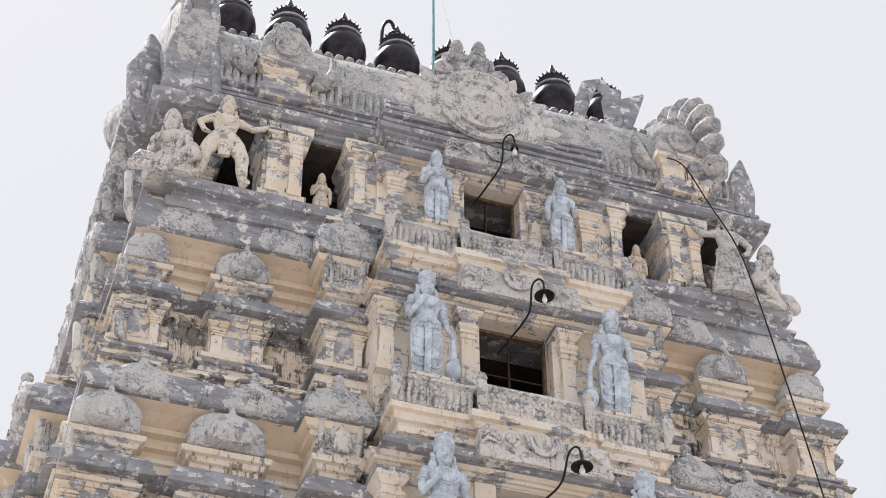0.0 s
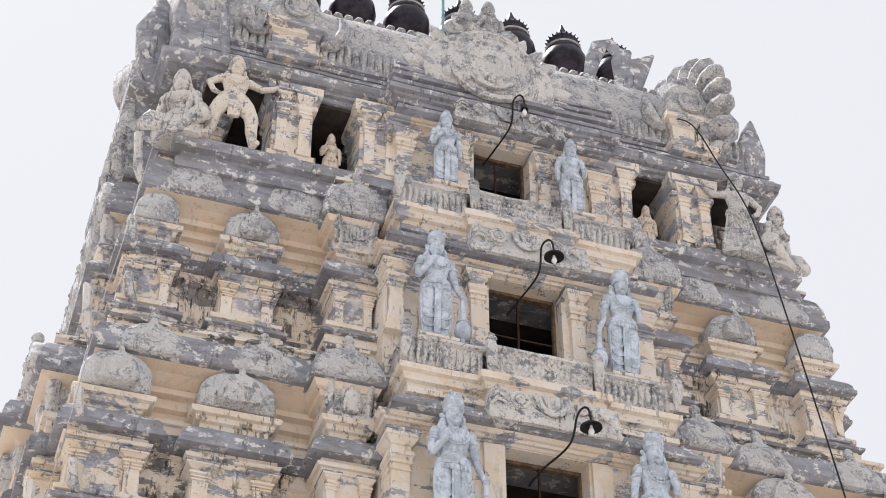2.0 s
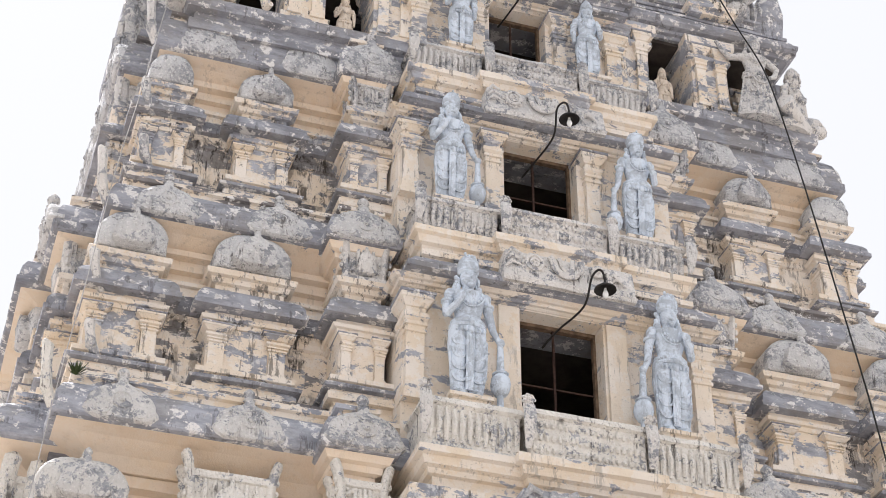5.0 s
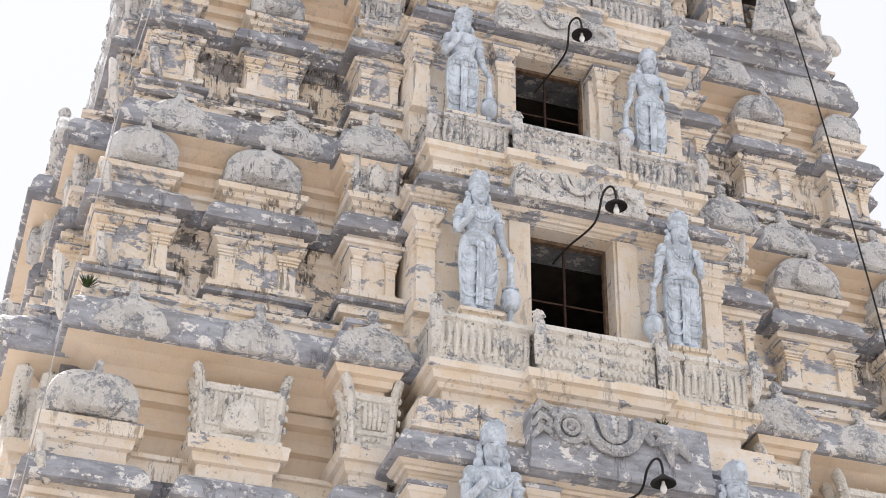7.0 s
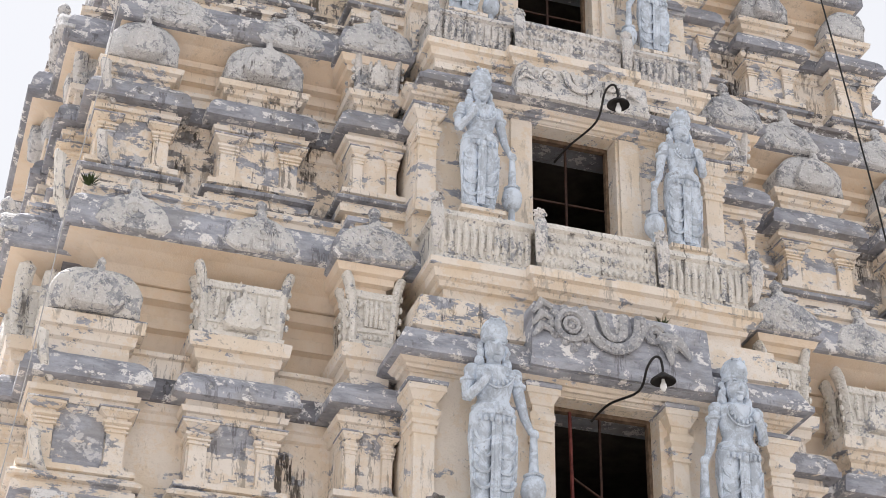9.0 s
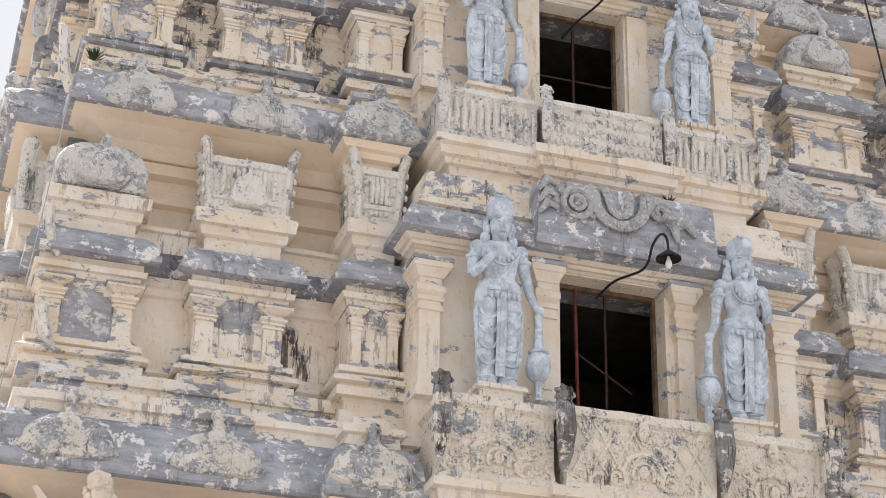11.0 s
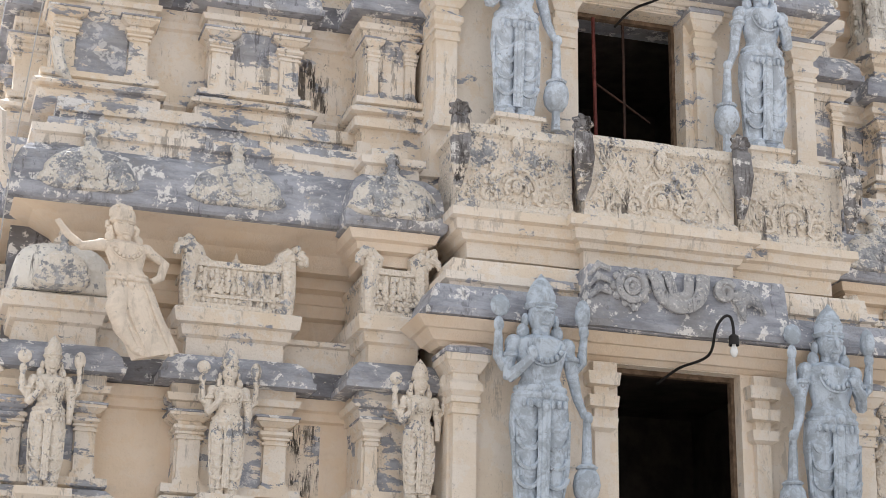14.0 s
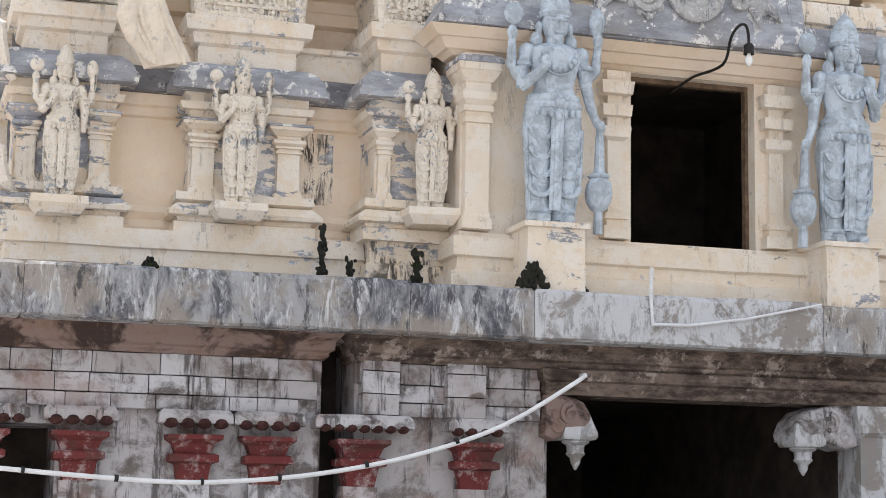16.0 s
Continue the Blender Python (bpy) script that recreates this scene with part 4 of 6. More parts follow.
        turn = pose(sx * flank, 0, 0, 0, 0, 90 * sx)   # local -y looks out to the side
        HERE = turn
        y0, y1 = kf + 0.65, 2 * MID - kf - 0.65
        m0, m1 = sorted((sx * (y0 + 0.2), sx * (y1 - 0.2)))
        bm = bmesh.new()
        stack(bm, m0, m1, 0.10, 1.0, ((s["floor"] - 0.2, 0.12), (sh[0], 0.12), (sh[0] + 0.05, 0), (s["foot"], 0)), 0.01)
        # the dark plaster paints the shade in the flank's gaps
        part("flank_wall", bm, NICHE, tower, "worn plaster wall of the tower's flank, toned dark for shaded gaps")
        n = 4
        for j in range(n):
            m = sx * (y0 + (y1 - y0) * (j + 0.5) / n)
            w = (y1 - y0) / n * 0.86
            shrine(k, m - w / 2, m + w / 2, -0.42 if j in (0, 3) or k in (1, 4) else -0.56, "dome" if j % 2 else "shala", k * 60 + j + sx, depth=1.0 if j in (0, 3) or k in (1, 4) else 1.2)
        m0, m1 = sorted((sx * y0, sx * y1))
        ci = curved_cornice("flank_cornice", m0, m1, -0.60 if k < 4 else -0.4, 0.6, s["foot"] - 0.02, s["top"] - 0.02, s["band"] - 0.02, k)
        if k in (2, 3):                  # the middle of the flank steps further out
            b0, b1 = sorted((sx * (y0 + 0.24 * (y1 - y0)), sx * (y1 - 0.24 * (y1 - y0))))
            curved_cornice("flank_bay_cornice", b0, b1, -0.88, 0.5, s["foot"] - 0.06, s["top"] - 0.06, s["band"] - 0.06, k)
        for j in range(4):
            gable_plate(ci, sx * (y0 + 0.55 + (y1 - y0 - 1.1) * j / 3), s["foot"] + 0.06, 0.9, (s["top"] - s["foot"]) * 1.2, -0.66 if k < 4 else -0.46, MEDAL[k], 700 + 10 * k + j, thick=0.2, round_top=k > 1)
        HERE = Matrix.Identity(4)


for k in (1, 2, 3, 4):
    storey(k)
for k in (1, 2, 3, 4, 5):
    centre_bay(k)
    if k > 1:
        balustrade(k)


# ---------------------------------------------------------------- top storey and barrel roof
Y5 = 18.81
bm = bmesh.new()
stack(bm, -4.9, 4.9, Y5 + 0.45, 2 * MID - Y5 - 0.45, ((19.44, 0.10), (19.62, 0.10), (19.64, 0.02), (19.80, 0.02), (19.82, 0.14), (20.0, 0.16), (20.02, 0.04), (20.1, 0.0)), 0.014, 0.4, True)
part("top_floor", bm, CAP[5], tower, "grey stepped floor course of the open top storey")
# core behind the pillars, its dark colour standing in for shade
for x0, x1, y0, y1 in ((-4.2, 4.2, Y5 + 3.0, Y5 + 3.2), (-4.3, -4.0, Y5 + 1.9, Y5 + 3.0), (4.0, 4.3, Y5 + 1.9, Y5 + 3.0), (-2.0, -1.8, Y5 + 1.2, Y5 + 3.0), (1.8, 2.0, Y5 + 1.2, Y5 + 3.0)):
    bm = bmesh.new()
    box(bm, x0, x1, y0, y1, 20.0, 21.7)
    part("core_wall", bm, GLOOM, tower, "wall inside the open top storey, coloured dark for its shade")
# added dark panels under the eave paint the shade over the niches
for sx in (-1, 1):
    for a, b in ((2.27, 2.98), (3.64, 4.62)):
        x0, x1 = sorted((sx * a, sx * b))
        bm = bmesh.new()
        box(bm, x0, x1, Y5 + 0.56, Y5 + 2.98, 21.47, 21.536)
        part("niche_shade_panel", bm, GLOOM, tower, "added dark panel painting the shade over an open niche")


def pier(x0, x1, yf, depth=0.7):
    bm = bmesh.new()
    stack(bm, x0, x1, yf, yf + depth, ((20.05, 0.06), (20.16, 0.06), (20.18, 0), (21.10, 0), (21.14, 0.06), (21.22, 0.06), (21.25, 0.0), (21.34, 0.10), (21.42, 0.12), (21.56, 0.12)), 0.012)
    p = part("pier", bm, WALL[5], tower, "square flaking plaster pier")
    w = (x1 - x0)
    for fx in (0.22, 0.78):
        pilaster(p, x0 + fx * w, yf - 0.07, 0.16, 20.14, 21.42, WALL[4], CAP[5])
    return p


for sx in (-1, 1):
    for a, b in ((3.0, 3.62), (1.62, 2.25)):
        x0, x1 = sorted((sx * a, sx * b))
        pier(x0, x1, Y5 + 0.42)
    x0, x1 = sorted((sx * 4.2, sx * 4.75))
    pier(x0, x1, Y5 + 1.3, 1.2)
# entablature, eave and parapet
bm = bmesh.new()
stack(bm, -4.65, 4.65, Y5 + 0.5, 2 * MID - Y5 - 0.5, ((21.54, 0.0), (21.60, 0.02), (21.61, 0.08), (21.66, 0.09), (21.67, 0.18), (21.72, 0.24), (21.80, 0.26), (21.82, 0.20), (21.90, 0.18), (21.91, 0.08), (21.97, 0.06), (21.98, 0.13), (22.04, 0.13), (22.05, -0.02), (22.13, -0.02), (22.14, 0.07), (22.20, 0.08), (22.21, 0.02), (22.26, 0.02), (22.27, 0.10), (22.32, 0.10), (22.33, -0.04), (22.5, -0.06)), 0.016, 0.35, True)
part("top_eave", bm, CAP[5], tower, "grey stepped eave under the barrel roof")
bm = bmesh.new()
stack(bm, -1.75, 1.75, Y5 + 0.12, Y5 + 1.0, ((21.52, 0.0), (21.58, 0.02), (21.59, 0.09), (21.64, 0.10), (21.65, 0.17), (21.74, 0.18), (21.76, 0.05), (21.84, 0.03), (21.85, 0.11), (21.91, 0.12), (21.92, 0.02), (21.99, 0.01), (22.0, 0.12), (22.07, 0.13), (22.08, -0.02), (22.17, -0.02), (22.18, 0.08), (22.24, 0.09), (22.25, 0.02), (22.29, 0.02), (22.30, 0.08), (22.34, 0.08), (22.35, -0.05)), 0.016, 0.3)
part("centre_eave", bm, CAP[5], tower, "grey stepped eave over the central window")

# barrel roof
bm = bmesh.new()
N, RY, RZ, Z0 = 22, 2.72, 3.0, 22.3
rows = []
for i in range(N + 1):
    a = math.pi * i / N
    r = 1 + 0.015 * math.cos(12 * a)
    rows.append([bm.verts.new(jit((-4.55 + 8.5 * j / 24, MID - RY * r * math.cos(a), Z0 + RZ * r * math.sin(a)), 0.03)) for j in range(25)])
for lo, hi in zip(rows, rows[1:]):
    for j in range(24):
        bm.faces.new((lo[j], lo[j + 1], hi[j + 1], hi[j]))
bm.faces.new([r[0] for r in rows])
bm.faces.new([r[-1] for r in rows][::-1])
roof = part("barrel_roof", bm, ROOFSKIN[5], tower, "cream and grey roughcast barrel roof", smooth=True)
# ridge kerb with small crests along the roof
for i in range(46):
    x = -4.5 + 8.4 * i / 45
    a = 0.86
    bm = bmesh.new()
    tube(bm, [(x, MID - RY * math.cos(a), Z0 + RZ * math.sin(a) - 0.04), (x, MID - RY * math.cos(a + 0.03), Z0 + RZ * math.sin(a + 0.03) + 0.05)], (0.10, 0.05), 6)
    part("ridge_crest", bm, RELIEF[5], roof)
# fluted lower skirt of the roof
for i in range(70):
    x = -4.4 + 8.8 * i / 69
    if abs(x) < 1.25:
        continue
    bm = bmesh.new()
    tube(bm, [(x, Y5 + 0.46, 22.34), (x, Y5 + 0.44, 22.62), (x, Y5 + 0.52, 22.86)], (0.05, 0.06, 0.04), 5)
    part("roof_flute", bm, RELIEF[5], roof)


def fan_gable(x, z, w, h, y, thick, petals, mat, name, parent):
    """A horseshoe gable with a fringe of flame-like petals."""
    n = 24
    out = [(x - 0.5 * w, z)]
    for i in range(n + 1):
        a = math.pi * (1.08 - 1.16 * i / n)
        out.append((x + 0.5 * w * math.cos(a), z + 0.26 * h + 0.74 * h * max(-0.3, math.sin(a))))
    out.append((x + 0.5 * w, z))
    bm = bmesh.new()
    plate(bm, out, y, y + thick, 0.012, 0.10)
    for r, wd in ((0.40, 0.03), (0.26, 0.025), (0.12, 0.03)):
        ring_relief(bm, x, y - 0.06, z + 0.40 * h, r * w * 0.8, wd * w, 22)
    lump(bm, int(w * 100), x, y - 0.05, z + 0.42 * h, 0.36 * w, 0.30 * h, 60, 0.03 * w)
    g = part(name, bm, mat, parent, "horseshoe gable with carved rings", smooth=True)
    for i in range(petals):
        a = math.pi * (1.12 - 1.24 * i / (petals - 1))
        bx, bz = x + 0.49 * w * math.cos(a), z + 0.26 * h + 0.72 * h * max(-0.3, math.sin(a))
        L = 0.24 * h
        dx, dz = math.cos(a), max(0.15, math.sin(a))
        bm = bmesh.new()
        tube(bm, [(bx - dx * 0.05, y + thick * 0.5, bz - dz * 0.05), (bx + dx * 0.4 * L, y + thick * 0.45, bz + dz * 0.4 * L), (bx + dx * 0.8 * L, y + thick * 0.4, bz + dz * 0.8 * L), (bx + dx * 1.15 * L, y + thick * 0.4, bz + dz * 1.15 * L + 0.03)],
             (0.07 * h, 0.10 * h, 0.075 * h, 0.02 * h), 8, 0.7)
        part("petal", bm, mat, g, smooth=True)
    return g


fan = fan_gable(-0.26, 22.06, 2.2, 1.32, Y5 - 0.02, 0.35, 17, RELIEF[4], "front_gable", tower)


def kuta(sx):
    """The little shrine standing against the barrel roof."""
    x0, x1 = sorted((sx * 3.05, sx * 3.75))
    y = Y5 + 0.30
    bm = bmesh.new()
    stack(bm, x0, x1, y, y + 1.0, ((22.06, 0.04), (22.14, 0.04), (22.16, 0.10), (22.26, 0.10), (22.28, 0.0), (22.62, 0.0), (22.64, 0.06), (22.72, 0.08), (22.74, 0.14), (22.86, 0.14), (22.88, 0.06)), 0.012)
    b = part("roof_shrine", bm, WALL[5], tower, "small flaking shrine against the barrel roof")
    bm = bmesh.new()
    gx = (x0 + x1) / 2
    w = 0.86
    pts = [(gx + 0.5 * w * math.copysign(abs(math.cos(math.pi * t / 14)) ** 0.6, math.cos(math.pi * t / 14)), 22.88 + 0.80 * math.sin(math.pi * t / 14) ** 0.8) for t in range(15)]
    plate(bm, pts, y - 0.02, y + 0.8, 0.015, 0.08)
    ring_relief(bm, gx, y - 0.10, 23.2, 0.2, 0.035, 12)
    part("roof", bm, ROOFSKIN[5], b, "rounded grey gable roof", smooth=True)
    bm = bmesh.new()
    ball(bm, (gx, y + 0.08, 23.78), 0.13, 1.2, 1, 1.1)
    for s in (-1, 1):
        ball(bm, (gx + s * 0.17, y + 0.08, 23.74), 0.08, 1, 1, 1.5, 7)
    part("bud", bm, RELIEF[5], b, smooth=True)
    for s, h in ((-1, 0.9), (1, 0.9)):
        bm = bmesh.new()
        hx = gx + s * 0.72
        tube(bm, [(hx - s * 0.25, y + 0.1, 22.62), (hx - s * 0.1, y + 0.02, 22.60), (hx + s * 0.03, y, 22.75), (hx + s * 0.08, y, 23.0), (hx + s * 0.04, y + 0.04, 23.28)], (0.06, 0.10, 0.12, 0.10, 0.04), 8, 1.2)
        part("curl", bm, RELIEF[5], b, "upturned plaster curl", smooth=True)


kuta(-1), kuta(1)


def end_gable(sx):
    """The great horseshoe at the end of the barrel roof, its broad leaves seen from the front."""
    g = None
    bm = bmesh.new()
    n = 18
    pts = []
    for i in range(n + 1):
        a = math.pi * (1.1 - 1.2 * i / n)
        pts.append((MID + 2.9 * math.cos(a), 23.2 + 1.95 * max(-0.4, math.sin(a))))
    global HERE
    ex = -4.62 if sx < 0 else 3.56
    HERE = pose(ex, 0, 0, 0, 0, 90 * sx)
    plate(bm, [(sx * p, q) for p, q in (pts if sx > 0 else pts)], -0.55, 0.1, 0.03, 0.25)
    g = part("end_gable", bm, ROOFSKIN[5], tower, "great grey horseshoe gable at the roof end", smooth=True)
    for i in range(21):
        a = math.pi * (1.15 - 1.3 * i / 20)
        by, bz = MID + 2.85 * math.cos(a), 23.2 + 1.95 * max(-0.45, math.sin(a))
        bm = bmesh.new()
        ox, oz = math.cos(a), max(0.1, math.sin(a))
        if sx < 0 and ox < -0.72:        # hidden by the tall leaf at the corner
            bm.free()
            continue
        tube(bm, [(sx * by, -0.25, bz), (sx * (by + 0.25 * ox), -0.30, bz + 0.25 * oz), (sx * (by + 0.45 * ox), -0.36, bz + 0.45 * oz), (sx * (by + 0.55 * ox), -0.40, bz + 0.58 * oz)], (0.13, 0.165, 0.14, 0.04), 9, 1.3)
        part("petal", bm, RELIEF[5], g, "rounded flame petal", smooth=True)
    HERE = Matrix.Identity(4)
    # broad upright leaf at the front corner
    bm = bmesh.new()
    x = -4.78 if sx < 0 else 4.30
    y = Y5 + 0.55
    if sx < 0:                           # a tall flat leaf, hollowed along its middle
        plate(bm, [(-5.12, 21.70), (-5.26, 22.2), (-5.24, 22.8), (-5.12, 23.5), (-5.04, 24.1), (-4.98, 24.62), (-4.74, 24.78), (-4.56, 24.3), (-4.50, 23.6), (-4.44, 22.9), (-4.36, 22.3), (-4.34, 21.76)], y - 0.16, y + 0.4, 0.03, -0.03)
        for a, b in ((-5.16, -5.02), (-4.44, -4.60)):
            tube(bm, [(a, y - 0.12, 21.75), (a - 0.06, y - 0.13, 22.6), (b - 0.02, y - 0.13, 23.7), (b + 0.04, y - 0.10, 24.5)], (0.07, 0.09, 0.08, 0.05), 7)
    else:
        tube(bm, [(3.95, y + 0.25, 21.75), (4.02, y + 0.12, 22.2), (4.05, y + 0.1, 22.7), (3.98, y + 0.2, 23.2)], (0.34, 0.40, 0.34, 0.10), 12, 0.55)
    part("corner_leaf", bm, CAP[5], g, "broad grey upright plaster leaf", smooth=True)
    bm = bmesh.new()
    if sx > 0:
        tube(bm, [(4.42, y, 21.80), (4.50, y - 0.04, 22.2), (4.60, y - 0.04, 22.7), (4.66, y, 23.15), (4.72, y + 0.02, 23.5)], (0.24, 0.30, 0.27, 0.16, 0.03), 10, 0.5)
    else:
        tube(bm, [(x + sx * 0.42, y + 0.7, 21.75), (x + sx * 0.62, y + 0.62, 22.3), (x + sx * 0.70, y + 0.6, 22.9), (x + sx * 0.60, y + 0.7, 23.5), (x + sx * 0.66, y + 0.75, 23.9)], (0.22, 0.32, 0.30, 0.18, 0.05), 10, 0.6)
    part("corner_leaf", bm, CAP[5], g, "broad grey upright plaster leaf", smooth=True)
    bm = bmesh.new()
    stack(bm, x - 0.5, x + 0.5, y - 0.1, y + 0.9, ((21.6, 0.0), (21.70, 0.10), (21.78, 0.12), (21.84, 0.0)), 0.02, 0.2)
    part("leaf_base", bm, CAP[5], g)


end_gable(-1), end_gable(1)
# broad flat horns at the right-hand end of the ridge
for pts, rad in ((((1.95, 24.0), (2.10, 24.7), (2.25, 25.15), (2.45, 25.28), (2.75, 24.9), (2.9, 24.3)), (0.08, 0.14, 0.15, 0.15, 0.13, 0.1)),
                 (((2.55, 23.6), (2.75, 24.3), (2.98, 24.85), (3.3, 25.25)), (0.16, 0.26, 0.22, 0.03)),
                 (((2.6, 24.2), (2.62, 24.8), (2.72, 25.12), (2.86, 25.2)), (0.1, 0.16, 0.16, 0.04))):
    bm = bmesh.new()
    y = Y5 + 1.15
    tube(bm, [(x, y, z) for x, z in pts], rad, 10, 0.45)
    part("roof_horn", bm, CAP[5], tower, "broad grey curved horn on the roof", smooth=True)
# projecting bay on each flank of the top storey
for sx in (-1, 1):
    q = 5.45 if sx < 0 else 4.75
    x0, x1 = sorted((sx * 4.2, sx * q))
    bm = bmesh.new()
    stack(bm, x0, x1, Y5 + 1.45, 2 * MID - Y5 - 1.45, ((19.9, 0.1), (20.1, 0.1), (20.14, 0), (21.3, 0), (21.36, 0.1), (21.5, 0.12), (21.54, 0.3), (21.72, 0.32), (21.9, 0.15), (22.2, 0.1)), 0.02, 0.3)
    f = part("flank_bay", bm, CAP[5], tower, "weathered bay on the flank of the top storey")
    for j in range(5):
        bm = bmesh.new()
        yy = Y5 + 1.5 + 0.62 * j
        zz = 22.1 + 0.55 * j
        tube(bm, [(sx * (q + 0.05), yy, zz - 0.35), (sx * (q + 0.12), yy, zz - 0.1), (sx * (q + 0.16), yy, zz + 0.2), (sx * (q + 0.10), yy + 0.05, zz + 0.45)], (0.16, 0.2, 0.18, 0.05), 8, 1.3)
        part("flank_petal", bm, RELIEF[5], f, "rounded plaster petal", smooth=True)

# scalloped edge of upturned leaves along the flank
for j in range(11):
    zz = 19.7 + 0.36 * j
    q = 5.74 - 0.115 * (zz - 20.0)
    bm = bmesh.new()
    tube(bm, [(-q + 0.45, 20.5, zz - 0.22), (-q + 0.16, 20.42, zz - 0.12), (-q, 20.36, zz + 0.05), (-q - 0.03, 20.34, zz + 0.22), (-q + 0.03, 20.36, zz + 0.32)], (0.14, 0.17, 0.17, 0.13, 0.04), 9, 0.7)
    part("flank_leaf", bm, RELIEF[5], tower, "rounded plaster leaf on the flank edge", smooth=True)

# ---------------------------------------------------------------- copper finials on the ridge
first = None
for i in range(8):
    at = pose(-3.86 + 1.055 * i, MID, 25.58)
    if first is None:
        first = thing("roof_finial", "blackened copper pot finial with toothed collar on the ridge", "finial", "finials along the ridge")
        bm = bmesh.new()
        lathe(bm, [(0.22, -0.4), (0.22, 0), (0.3, 0.1), (0.16, 0.3), (0.2, 0.5), (0.14, 0.62), (0.24, 0.74), (0.40, 0.92), (0.45, 1.12), (0.43, 1.30), (0.34, 1.46), (0.22, 1.55)], (0, 0, 0), 24)
        part("pot", bm, COPPER, first, smooth=True)
        bm = bmesh.new()
        lathe(bm, [(0.25, 1.50), (0.35, 1.52), (0.36, 1.56), (0.27, 1.60)], (0, 0, 0), 24)
        part("collar", bm, simple("worn_copper_rim", (0.35, 0.34, 0.35), 0.4, 0.6), first, "paler worn rim", smooth=True)
        bm = bmesh.new()
        lathe(bm, [(0.25, 1.58), (0.29, 1.66), (0.31, 1.76), (0.25, 1.86), (0.17, 1.92), (0.15, 1.98), (0.09, 2.02), (0.08, 2.1), (0.02, 2.3)], (0, 0, 0), 20)
        for q in range(22):
            a = 6.2832 * q / 22
            c, s = math.cos(a), math.sin(a)
            tube(bm, [(0.26 * c, 0.26 * s, 1.72), (0.345 * c, 0.345 * s, 1.78)], (0.045, 0.008), 5)
        part("crown", bm, COPPER, first, "toothed crown with a spike")
        first.matrix_world = at
    else:
        copy_thing(first, at)

hook = thing("roof_lamp", "black hooked pipe lamp standing among the ridge finials", "lamp")
bm = bmesh.new()
line = smooth_line([(-0.98, MID, 25.2), (-1.0, MID, 27.4), (-0.95, MID, 27.86), (-0.84, MID, 27.98), (-0.77, MID, 27.86), (-0.76, MID, 27.7)], 4)
tube(bm, line, (0.035,) * len(line), 7)
part("arm", bm, IRON, hook)
bm = bmesh.new()
lathe(bm, [(0.04, 0.08), (0.07, 0.02), (0.12, -0.06), (0.10, -0.06), (0.04, 0.02)], (-0.76, MID, 27.66), 12)
part("shade", bm, IRON, hook, smooth=True)

pole = thing("lightning_rod", "thin blue-green metal rod standing behind the front gable", "rod")
bm = bmesh.new()
tube(bm, [(-0.30, Y5 + 2.2, 25.0), (-0.30, Y5 + 2.2, 30.0)], (0.03, 0.025), 8)
part("rod", bm, TEAL, pole)
bm = bmesh.new()
tube(bm, [(-0.22, Y5 + 2.2, 30.0), (-0.15, Y5 + 2.1, 27.6), (0.0, Y5 + 1.9, 26.2), (0.1, Y5 + 1.6, 24.8)], (0.006,) * 4, 5)
part("wire", bm, WHITECABLE, pole)


